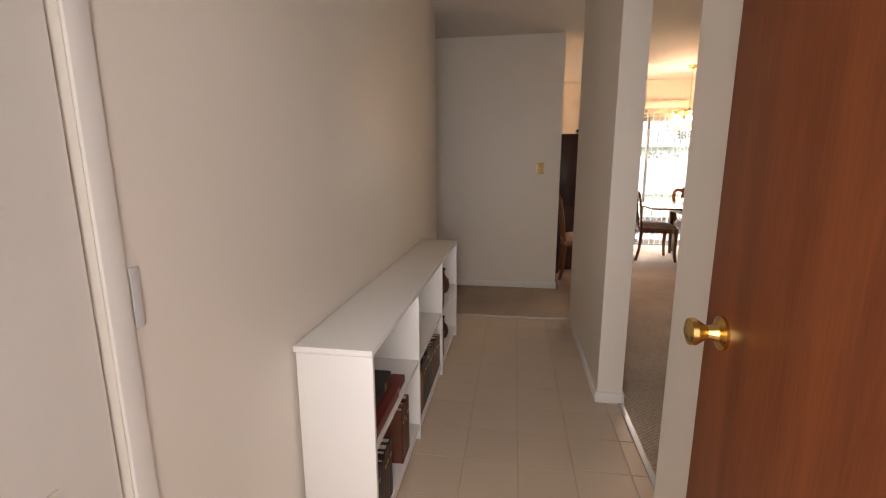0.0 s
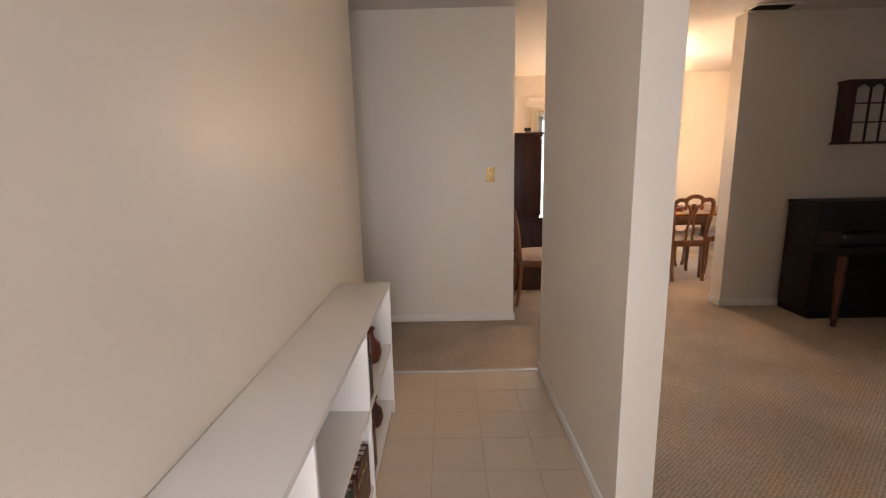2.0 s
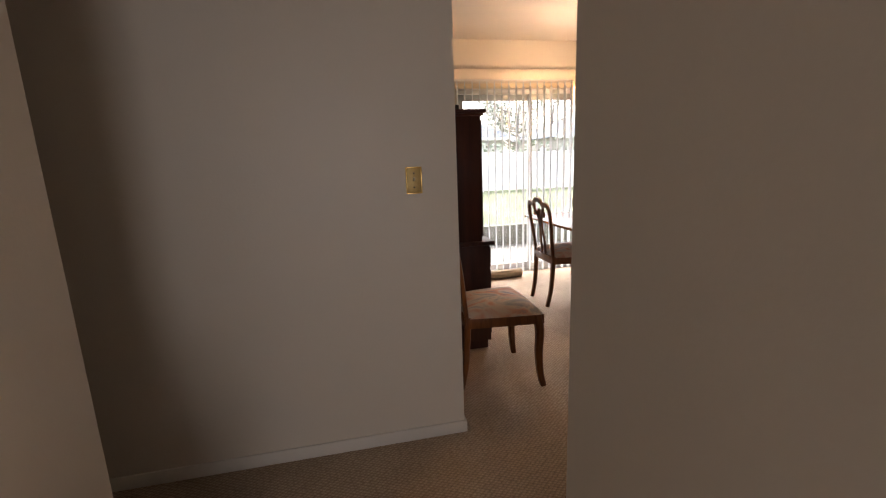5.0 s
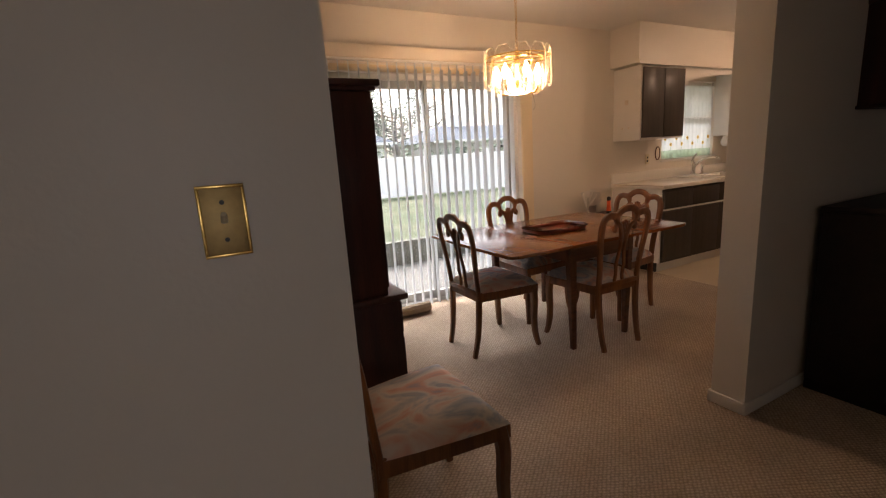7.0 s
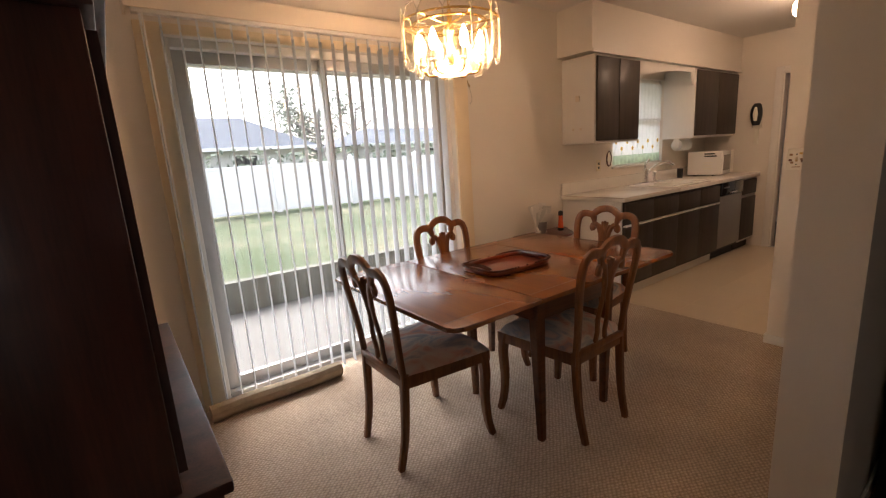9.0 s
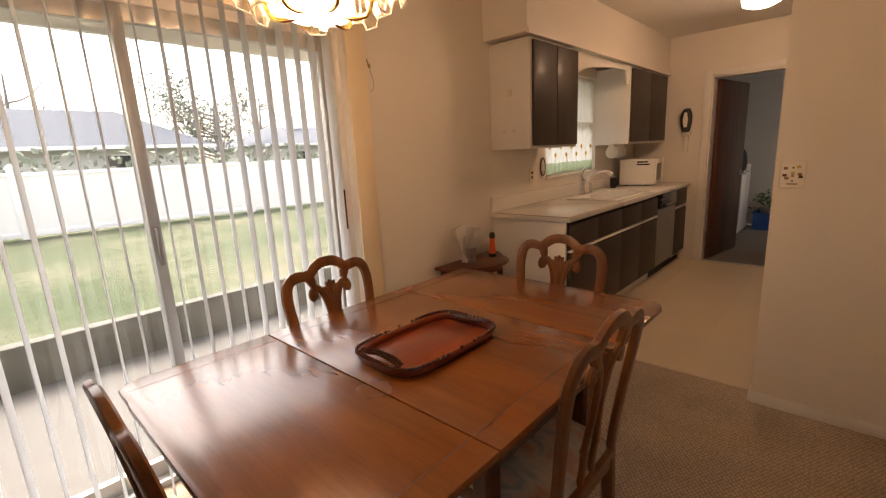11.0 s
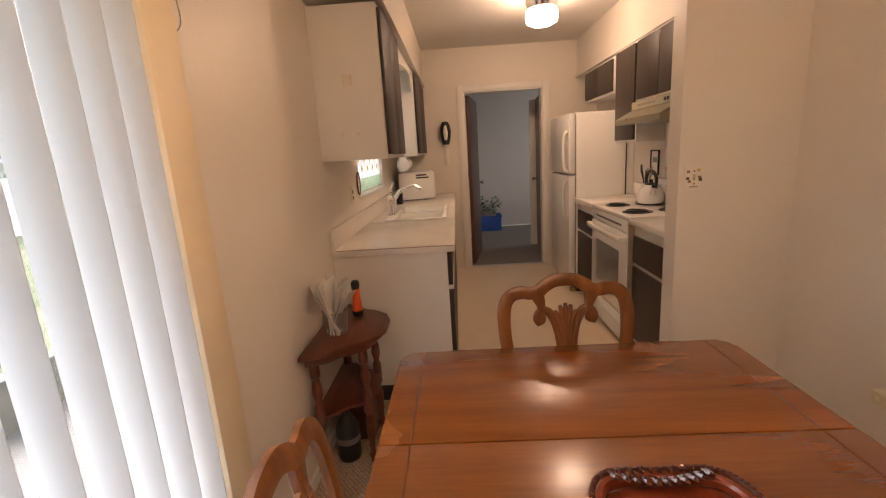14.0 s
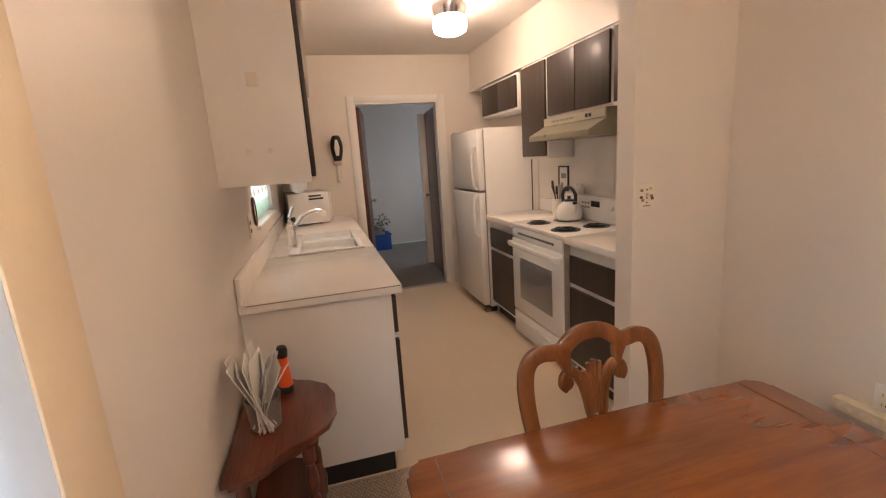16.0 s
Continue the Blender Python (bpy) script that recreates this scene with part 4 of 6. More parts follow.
# ---- dining chairs ----
def chair(at, label, tilt=0):
    """Dining chair: origin on the floor under the seat, front towards +Y."""
    c = thing("dining_chair", at, label, "chair", "dining chairs")
    for s in (-1, 1):
        pts = smooth_path([(s * 0.215, 0.20, 0.44), (s * 0.222, 0.215, 0.34), (s * 0.218, 0.212, 0.2), (s * 0.222, 0.220, 0.08), (s * 0.236, 0.235, 0.0)], 4)
        n = len(pts)
        part("leg", sweep(pts, [0.027 - 0.010 * i / (n - 1) for i in range(n)], side=(0, 1, 0), power=0.6), "oak", c)
        pts = smooth_path([(s * 0.175, -0.20, 0.45), (s * 0.172, -0.205, 0.3), (s * 0.168, -0.218, 0.14), (s * 0.163, -0.246, 0.0)], 4)
        n = len(pts)
        part("leg", sweep(pts, [0.022 - 0.006 * i / (n - 1) for i in range(n)], [0.020 - 0.004 * i / (n - 1) for i in range(n)], side=(0, 1, 0), power=0.6), "oak", c)
    bm = prism([(-0.24, 0.235), (0.24, 0.235), (0.195, -0.215), (-0.195, -0.215)], 0.385, 0.445, 0.006)
    part("seat_frame", bm, "oak", c)
    # padded seat
    bm = bmesh.new()
    N = 14
    grid = []
    for j in range(N + 1):
        v = -1 + 2 * j / N
        r = []
        for i in range(N + 1):
            u = -1 + 2 * i / N
            hw = 0.215 + 0.027 * v
            k = max(abs(u), abs(v))
            cu, cv = u * math.sqrt(1 - 0.06 * v * v), v * math.sqrt(1 - 0.05 * u * u)
            z = 0.446 + 0.054 * (1 - k ** 5) ** 0.7 + 0.016 * (1 - u * u) * (1 - v * v)
            r.append(bm.verts.new((cu * hw * 1.06, 0.01 + cv * 0.225, z)))
        grid.append(r)
    for j in range(N):
        for i in range(N):
            bm.faces.new((grid[j][i], grid[j][i + 1], grid[j + 1][i + 1], grid[j + 1][i]))
    rim = [grid[0][i] for i in range(N + 1)] + [grid[j][N] for j in range(1, N + 1)] + [grid[N][i] for i in range(N - 1, -1, -1)] + [grid[j][0] for j in range(N - 1, 0, -1)]
    bm.faces.new(rim)
    part("seat", bm, "seat", c, "padded seat in faded multicoloured cloth")

    def B(u, v, off=0.0):
        k = v - 0.44
        return (u, -0.205 - 0.10 * k - 0.09 * k * k + off, v)
    N_ = (0, 1, 0.2)
    for s in (-1, 1):
        p = smooth_path([B(s * 0.176, 0.43), B(s * 0.180, 0.55), B(s * 0.196, 0.68), B(s * 0.207, 0.77), B(s * 0.208, 0.832)], 4)
        part("stile", sweep(p, [0.019 + 0.004 * i / len(p) for i in range(len(p))], 0.0125, side=N_, power=0.55), "oak", c)
    half = [(0.208, 0.825), (0.201, 0.866), (0.182, 0.893), (0.150, 0.904), (0.115, 0.900), (0.090, 0.902), (0.066, 0.921), (0.036, 0.936)]
    p = smooth_path([B(-u, v) for u, v in half] + [B(0, 0.940)] + [B(u, v) for u, v in reversed(half)], 4)
    crest = sweep(p, 0.0225, 0.0125, side=N_, power=0.55)
    # pointed drops between the hump and the shoulders
    for s in (-1, 1):
        add_sweep(crest, smooth_path([B(s * 0.094, 0.897), B(s * 0.084, 0.868), B(s * 0.078, 0.842)], 4), [0.026, 0.024, 0.022, 0.020, 0.018, 0.016, 0.014, 0.013, 0.012], 0.0118, side=N_, power=0.55)
    part("crest_rail", crest, "oak", c, "shaped crest rail")
    # pierced splat: two scrolled strands parting below the neck, a carved fan between them
    bm = bmesh.new()
    for s in (-1, 1):
        strand = smooth_path([B(s * 0.086, 0.795), B(s * 0.098, 0.812), B(s * 0.088, 0.836), B(s * 0.058, 0.834), B(s * 0.034, 0.795), B(s * 0.021, 0.735), B(s * 0.020, 0.68), B(s * 0.029, 0.62), B(s * 0.037, 0.565), B(s * 0.030, 0.50), B(s * 0.040, 0.44)], 4)
        add_sweep(bm, strand, [0.012 + 0.004 * (8 < i < 22) for i in range(len(strand))], 0.0095, side=N_, seg=8, power=0.7)
        add_lathe(bm, [(0.012, -0.011), (0.020, -0.007), (0.022, 0.0), (0.020, 0.007), (0.012, 0.011)], B(s * 0.087, 0.812), 12, "Y")
        add_lathe(bm, [(0.008, -0.010), (0.015, 0.0), (0.008, 0.010)], B(s * 0.038, 0.562), 10, "Y")
        rib = smooth_path([B(s * 0.074, 0.838, 0.010), B(s * 0.046, 0.815, 0.010), B(s * 0.026, 0.76, 0.010), B(s * 0.019, 0.70, 0.010)], 4)
        add_sweep(bm, rib, 0.0035, 0.003, side=N_, seg=5, power=1)
    for k in range(-2, 3):
        fan = smooth_path([B(0.004 * k, 0.72, 0.003), B(0.010 * k, 0.80, 0.006), B(0.018 * k, 0.862 - 0.006 * k * k, 0.004)], 4)
        add_sweep(bm, fan, [0.007, 0.0072, 0.0075, 0.008, 0.0085, 0.009, 0.009, 0.008, 0.006], 0.0085, side=N_, seg=6, power=0.9)
    part("splat", bm, "oak", c, "pierced scrolled splat with carved fan")
    part("shoe", box(-0.175, 0.175, -0.222, -0.195, 0.425, 0.455, 0.005), "oak", c)
    return c


CHAIR = "brown wooden dining chair with pierced splat"
ca = chair(pose(2.20, 6.80, 0, 0, 0, -90), CHAIR + " and faded cloth seat")
copy_thing(ca, pose(2.855, 6.462, 0, 0, 0, 0))
copy_thing(ca, pose(2.835, 7.145, 0, 0, 0, 184))
copy_thing(ca, pose(3.435, 6.775, 0, 0, 0, 92))
ce = copy_thing(ca, pose(1.09, 5.62, 0, 0, 0, -90))
tagged(ce, "brown wooden dining chair with cloth seat against the wall")

# ---- dining table ----
tb = thing("dining_table", (2.822, 6.81, 0), "reddish wooden drop-leaf dining table with worn glossy top", "table")


def leaf_outline(s):
    """One raised leaf; s = -1 or 1 for its side."""
    y = 0.528
    pts = [(0.332, -y), (0.752, -y), (0.757, -y + 0.007), (0.772, -y + 0.008), (0.788, -y + 0.018), (0.796, -y + 0.034), (0.804, -y + 0.038), (0.804, -y + 0.15), (0.808, -y + 0.165)]
    pts += [(x, -yy) for x, yy in reversed(pts)]
    return [(s * x, yy) for x, yy in pts]


part("leaf", prism(leaf_outline(-1), 0.718, 0.74, 0.005), "table", tb)
part("leaf", prism(leaf_outline(1), 0.718, 0.74, 0.005), "table", tb)
part("top", prism([(-0.329, -0.528), (0.329, -0.528), (0.329, 0.528), (-0.329, 0.528)], 0.718, 0.74, 0.004), "table", tb)
for x0, x1, y0, y1 in ((-0.29, 0.29, -0.46, -0.44), (-0.29, 0.29, 0.44, 0.46), (-0.30, -0.28, -0.44, 0.44), (0.28, 0.30, -0.44, 0.44)):
    part("apron", box(x0, x1, y0, y1, 0.61, 0.718, 0.002), "tablerim", tb)
for sy in (-1, 1):
    for x0, x1 in ((-0.79, -0.335), (-0.326, 0.326), (0.335, 0.79)):
        part("inlay_line", box(x0, x1, sy * 0.452 - 0.0015, sy * 0.452 + 0.0015, 0.7395, 0.7404), "tablerim", tb, "thin dark inlay line")
for sx in (-1, 1):
    for sy in (-1, 1):
        p = [(sx * 0.262, sy * 0.432, 0.715), (sx * 0.262, sy * 0.432, 0.58), (sx * 0.256, sy * 0.434, 0.3), (sx * 0.248, sy * 0.436, 0.0)]
        part("leg", sweep(p, [0.031, 0.030, 0.024, 0.018], side=(0, 1, 0), power=0.45), "tablerim", tb)
        part("support", box(sx * 0.30 if sx > 0 else -0.55, 0.55 if sx > 0 else -0.30, sy * 0.25 - 0.012, sy * 0.25 + 0.012, 0.69, 0.717), "tablerim", tb)

tr = thing("serving_tray", (2.782, 6.778, 0.7405), "dark red wooden tray with carved rope edge on the table", "tray")
TL, TW = 0.228, 0.146


def tray_ring(grow, n=64):
    pts = []
    for k in range(n):
        a = 2 * math.pi * (k + 0.5) / n
        c, s = math.cos(a), math.sin(a)
        pts.append(((TL + grow) * math.copysign(abs(c) ** 0.42, c), (TW + grow) * math.copysign(abs(s) ** 0.42, s)))
    return pts


part("base", prism(tray_ring(-0.02), 0.0, 0.010, 0.002), "traywood", tr)
part("wall", sweep([(x, y, 0.017) for x, y in tray_ring(-0.010)], 0.010, 0.013, closed=True, power=0.8), "traywood", tr, "sloping polished rim")
rope = bmesh.new()
ring = [Vector((x, y, 0.032)) for x, y in tray_ring(0.0, 130)]
for k, p in enumerate(ring):
    d = (ring[(k + 1) % 130] - p).normalized()
    q = Vector((-d.y, d.x, 0))
    twist = d * 0.8 + q * 0.35 + Vector((0, 0, 0.5 if k % 2 else -0.5))
    add_sweep(rope, [p - twist * 0.007, p, p + twist * 0.007], [0.003, 0.0062, 0.003], seg=5, power=1, side=q)
tagged(part("rope_edge", rope, "traycarve", tr, "twisted rope carving"), kind="stuff")
for s in (-1, 1):
    bm = bmesh.new()
    for row_ in range(3):
        for k in range(11):
            u = -1 + k / 5
            x = s * (TL - 0.004 - 0.011 * row_ - 0.018 * (1 - u * u) * (row_ > 0))
            add_sweep(bm, [(x - 0.006 * s, u * 0.085 - 0.005, 0.029 + 0.004 * row_), (x, u * 0.085, 0.034 + 0.003 * row_), (x + 0.006 * s, u * 0.085 + 0.007, 0.030 + 0.004 * row_)], [0.003, 0.0058, 0.003], seg=5, power=1)
    tagged(part("handle", bm, "traycarve", tr, "carved leafy handle"), kind="stuff")

# ---- hutch ----
hu = thing("china_hutch", (0.82, 5.97, 0), "tall dark mahogany china hutch against the dining room wall", "hutch")
part("base", box(0, 0.385, 0, 1.12, 0.06, 0.745, 0.004), "mahogany", hu)
part("plinth", box(0.01, 0.365, 0.015, 1.105, 0, 0.06), "mahogany", hu)
part("ledge", box(-0.002, 0.415, -0.015, 1.135, 0.745, 0.772, 0.006), "mahogany", hu)
part("upper_body", box(0, 0.335, 0.006, 1.114, 0.772, 1.585, 0.004), "mahogany", hu)
part("cornice", box(0, 0.352, -0.008, 1.128, 1.585, 1.60, 0.003), "mahogany", hu)
part("cornice", box(0, 0.368, -0.022, 1.142, 1.60, 1.625, 0.006), "mahogany", hu)
for k in range(3):
    d = part("door", box(0.386, 0.40, 0.03 + k * 0.36, 0.37 + k * 0.36, 0.10, 0.56, 0.004), "mahogany", hu)
    part("pull", lathe([(0.012, 0), (0.006, 0.01), (0.012, 0.022)], axis="X"), "brassdull", d, at=pose(0.40, 0.34 + k * 0.36, 0.36))
    d = part("drawer", box(0.386, 0.40, 0.03 + k * 0.36, 0.37 + k * 0.36, 0.585, 0.725, 0.004), "mahogany", hu)
    part("pull", lathe([(0.012, 0), (0.006, 0.01), (0.012, 0.022)], axis="X"), "brassdull", d, at=pose(0.40, 0.20 + k * 0.36, 0.655))
    d = part("glazed_door", boxes((0.336, 0.35, 0.03 + k * 0.36, 0.075 + k * 0.36, 0.80, 1.56), (0.336, 0.35, 0.325 + k * 0.36, 0.37 + k * 0.36, 0.80, 1.56), (0.336, 0.35, 0.075 + k * 0.36, 0.325 + k * 0.36, 0.80, 0.845), (0.336, 0.35, 0.075 + k * 0.36, 0.325 + k * 0.36, 1.515, 1.56)), "mahogany", hu)
    part("pane", box(0.3365, 0.342, 0.075 + k * 0.36, 0.325 + k * 0.36, 0.845, 1.515), "blackgloss", d, "dark glass")
la = thing("lantern_ornament", (1.115, 6.50, 1.626), "small dark metal lantern ornament on the hutch", "ornament")
part("base", box(-0.03, 0.03, -0.03, 0.03, 0, 0.012, 0.003), "black", la)
part("glass", box(-0.022, 0.022, -0.022, 0.022, 0.0125, 0.05, 0.002), "tin", la)
part("cap", box(-0.034, 0.034, -0.034, 0.034, 0.0505, 0.085, 0.008), "black", la)

# ---- chandelier ----
ch = thing("chandelier", (2.51, 6.82, 0), "brass chandelier with clear glass plates and lit bulbs", "chandelier")
part("canopy", lathe([(0.06, C - 0.001), (0.062, C - 0.012), (0.045, C - 0.025), (0.015, C - 0.04)], seg=24), "brass", ch)
z, links = C - 0.045, bmesh.new()
k = 0
while z > 1.985:
    pts = []
    for i in range(10):
        a = 2 * math.pi * i / 10
        u, w = 0.007 * math.cos(a), 0.015 * math.sin(a)
        pts.append((u, 0, z + w) if k % 2 else (0, u, z + w))
    add_sweep(links, pts, 0.0018, closed=True, seg=5, side=(0, 1, 0) if k % 2 else (1, 0, 0), power=1)
    z -= 0.024
    k += 1
part("chain", links, "brass", ch)
part("stem", lathe([(0.008, 1.99), (0.014, 1.97), (0.010, 1.93), (0.022, 1.90), (0.012, 1.86), (0.02, 1.80), (0.012, 1.76), (0.03, 1.735)]), "brass", ch)
# Dish glows by itself, imitating the bulbs that light it from inside.
part("bottom_dish", lathe([(0.085, 1.735), (0.09, 1.725), (0.075, 1.712), (0.02, 1.708)], seg=28), "bowl", ch, "glass bowl given a glow of its own")
part("ring", sweep([(0.17 * math.cos(2 * math.pi * i / 32), 0.17 * math.sin(2 * math.pi * i / 32), 1.925) for i in range(32)], 0.006, closed=True, seg=6, power=1), "brass", ch)
part("ring", sweep([(0.22 * math.cos(2 * math.pi * i / 32), 0.22 * math.sin(2 * math.pi * i / 32), 1.935) for i in range(32)], 0.005, closed=True, seg=6, power=1), "brass", ch)
for i in range(6):
    a = 2 * math.pi * i / 6 + 0.3
    c, s = math.cos(a), math.sin(a)
    arm = part("arm", sweep(smooth_path([(0.02 * c, 0.02 * s, 1.75), (0.06 * c, 0.06 * s, 1.715), (0.115 * c, 0.115 * s, 1.715), (0.135 * c, 0.135 * s, 1.755)], 4), 0.0055, seg=6, power=1), "brass", ch)
    part("socket", lathe([(0.018, 1.752), (0.022, 1.758), (0.013, 1.764), (0.013, 1.80)], (0.135 * c, 0.135 * s, 0), 12), "ivory", arm)
    part("bulb", lathe([(0.010, 1.801), (0.018, 1.82), (0.021, 1.84), (0.016, 1.862), (0.006, 1.885), (0.001, 1.895)], (0.135 * c, 0.135 * s, 0), 12), "bulb", arm, "glowing candle bulb")
    part("bracket", sweep([(0.015 * c, 0.015 * s, 1.93), (0.1 * c, 0.1 * s, 1.925), (0.222 * c, 0.222 * s, 1.935)], 0.004, seg=5, power=1), "brass", ch)


def glass_plate(w, h, name):
    out = [(-w * 0.5, -h / 2), (w * 0.5, -h / 2), (w, -h * 0.3), (w, h * 0.3), (w * 0.5, h / 2), (-w * 0.5, h / 2), (-w, h * 0.3), (-w, -h * 0.3)]
    bm = prism(out, -0.003, 0.003)
    es = [e for e in bm.edges if abs(e.verts[0].co.z - e.verts[1].co.z) < 1e-6]
    bmesh.ops.bevel(bm, geom=es, offset=0.0025, segments=1, affect="EDGES")
    return mesh(name, bm, "crystal")


big, small = glass_plate(0.058, 0.235, "glass_plate"), glass_plate(0.042, 0.17, "glass_plate")


# Gold outline added to imitate light reflecting off a plate's bevelled edge.
def plate_rim(w, h):
    out = [(-w * 0.5, -h / 2), (w * 0.5, -h / 2), (w, -h * 0.3), (w, h * 0.3), (w * 0.5, h / 2), (-w * 0.5, h / 2), (-w, h * 0.3), (-w, -h * 0.3)]
    return mesh("plate_rim", sweep([(x, y, 0) for x, y in out], 0.0016, 0.0032, closed=True, seg=6), "edge_glint")


big_glint, small_glint = plate_rim(0.058, 0.235), plate_rim(0.042, 0.17)
for i in range(12):
    a = 2 * math.pi * i / 12
    for me, r, z in ((big, 0.214 + 0.006 * (i % 2), 1.872), (small, 0.165, 1.80)):
        if me is small and i % 2:
            continue
        o = new("glass_plate", me)
        o.parent = ch
        glint = new("plate_rim", big_glint if me is big else small_glint)
        glint.parent = o
        o.matrix_basis = Matrix.Translation((r * math.cos(a), r * math.sin(a), z)) @ Matrix.Rotation(a + math.pi / 2, 4, "Z") @ Matrix.Rotation(math.pi / 2, 4, "X")

# ---- kitchen, sink side ----
def cabinet_front(parent, x0, x1, z0, z1, y, out, handle=False):
    """A dark slab door on the plane y; out = +1 or -1 gives the way it faces."""
    a, b = (y, y + 0.018) if out > 0 else (y - 0.018, y)
    return part("door", box(x0, x1, a, b, z0, z1, 0.003), "cabdoor", parent, "dark brown slab door")


def upper(x0, x1, y0, y1, z0, z1, doors, out, label):
    u = thing("wall_cabinet", (0, 0, 0), label, "cabinet")
    part("body", box(x0, x1, y0, y1, z0, z1, 0.002), "trim", u)
    w = (x1 - x0 - 0.03) / doors
    for k in range(doors):
        cabinet_front(u, x0 + 0.015 + k * w + 0.004, x0 + 0.015 + (k + 1) * w - 0.004, z0 + 0.02, z1 - 0.02, (y1 if out > 0 else y0), out)
    return u


ul = upper(4.565, 5.26, 7.47, 7.81, 1.37, 2.105, 2, -1, "white wall cabinet with dark brown doors beside the window")
part("bumper", box(4.558, 4.565, 7.62, 7.66, 1.735, 1.785, 0.002), "valance", ul)
for y in (7.60, 7.68):
    part("patch", box(4.562, 4.565, y, y + 0.018, 1.49, 1.51), "valance", ul)
upper(6.385, 7.49, 7.47, 7.81, 1.37, 2.105, 2, -1, "white wall cabinet with dark brown doors over the microwave")
scallop = [(5.262, 2.104), (5.262, 1.93), (5.30, 1.93)] + [(5.30 + 0.045 * k, 1.93 + 0.125 * math.sin(math.pi * k / 46) ** 0.5) for k in range(1, 23)] + [(6.345, 1.93), (6.383, 1.93), (6.383, 2.104)]
board = prism([(x, z) for x, z in scallop], 0, 0.014)
bmesh.ops.transform(board, matrix=Matrix.Translation((0, 7.494, 0)) @ Matrix.Rotation(math.pi / 2, 4, "X"), verts=board.verts)
single("window_valance", board, "trim", "cream scalloped board over the kitchen window", "valance")

bs = thing("sink_cabinet", (0, 0, 0), "white sink base cabinet with dark brown drawers and doors", "cabinet")
part("end_panel", box(4.565, 4.583, 7.20, 7.81, 0.10, 0.868), "trim", bs, "white painted end panel")
part("body", box(4.5835, 6.44, 7.201, 7.81, 0.10, 0.868), "cabdoor", bs)
part("kickboard", box(4.575, 6.44, 7.25, 7.80, 0.0, 0.0995), "rubber", bs, "black toe kick")
part("kick_front", box(4.60, 6.44, 7.241, 7.2495, 0.0, 0.0995), "trim", bs, "pale toe kick board")
w = (6.44 - 4.595) / 4
for k in range(4):
    x0 = 4.595 + k * w
    part("drawer", box(x0 + 0.0015, x0 + w - 0.0015, 7.176, 7.2005, 0.67, 0.845, 0.003), "cabdoor", bs, "dark brown drawer front")
    part("door", box(x0 + 0.0015, x0 + w - 0.0015, 7.176, 7.2005, 0.13, 0.635, 0.003), "cabdoor", bs, "dark brown slab door")
part("pull_strip", box(4.595, 6.44, 7.172, 7.20, 0.647, 0.660), "trim", bs)
dw = thing("dishwasher", (6.45, 7.19, 0), "grey and black built-in dishwasher", "dishwasher")
part("body", box(0, 0.60, 0.012, 0.60, 0.1, 0.867), "black", dw)
part("door", box(0.005, 0.595, -0.012, 0.0115, 0.13, 0.71, 0.004), "steel", dw)
part("control_panel", box(0.005, 0.595, -0.02, 0.0115, 0.72, 0.86, 0.004), "blackgloss", dw)
part("handle", box(0.2, 0.4, -0.034, -0.0205, 0.735, 0.755, 0.004), "chrome", dw)
for k in range(5):
    part("button", box(0.06 + k * 0.03, 0.08 + k * 0.03, -0.024, -0.0205, 0.80, 0.815), "steel", dw)
part("kickboard", box(0.01, 0.59, 0.06, 0.6, 0, 0.0995), "rubber", dw)
fc = thing("base_cabinet", (7.06, 7.19, 0), "narrow white base cabinet with dark brown door", "cabinet")
part("body", box(0, 0.435, 0.01, 0.62, 0.1, 0.868), "trim", fc)
part("drawer", box(0.01, 0.425, -0.008, 0.0095, 0.67, 0.845, 0.003), "cabdoor", fc)
part("door", box(0.01, 0.425, -0.008, 0.0095, 0.13, 0.635, 0.003), "cabdoor", fc)
part("kickboard", box(0, 0.43, 0.06, 0.61, 0, 0.0995), "rubber", fc)

ct = thing("worktop", (0, 0, 0), "white laminate worktop with backsplash over the sink cabinets", "worktop")
SX0, SX1, SY0, SY1 = 5.47, 6.28, 7.215, 7.67
part("slab", boxes((4.535, SX0 + 0.02, 7.155, 7.81, 0.87, 0.91, 0.003), (SX1 - 0.02, 7.495, 7.155, 7.81, 0.87, 0.91, 0.003), (SX0 + 0.021, SX1 - 0.021, 7.155, SY0 + 0.02, 0.87, 0.91), (SX0 + 0.021, SX1 - 0.021, SY1 - 0.02, 7.81, 0.87, 0.91)), "laminate", ct)
part("backsplash", box(4.535, 7.495, 7.788, 7.809, 0.9102, 1.02, 0.003), "laminate", ct)
part("edge_line", box(4.533, 4.5345, 7.16, 7.78, 0.903, 0.906), "brown", ct, "thin dark seam")
sk = thing("kitchen_sink", (0, 0, 0), "white enamel double kitchen sink set in the worktop", "sink")
rim = boxes((SX0, SX1, SY0, SY0 + 0.035, 0.9105, 0.922, 0.004), (SX0, SX1, SY1 - 0.06, SY1, 0.9105, 0.922, 0.004), (SX0, SX0 + 0.035, SY0 + 0.0352, SY1 - 0.0602, 0.9105, 0.922, 0.004), (SX1 - 0.035, SX1, SY0 + 0.0352, SY1 - 0.0602, 0.9105, 0.922, 0.004), (5.86, 5.89, SY0 + 0.0352, SY1 - 0.0602, 0.8737, 0.892, 0.003))
part("rim", rim, "enamel", sk)
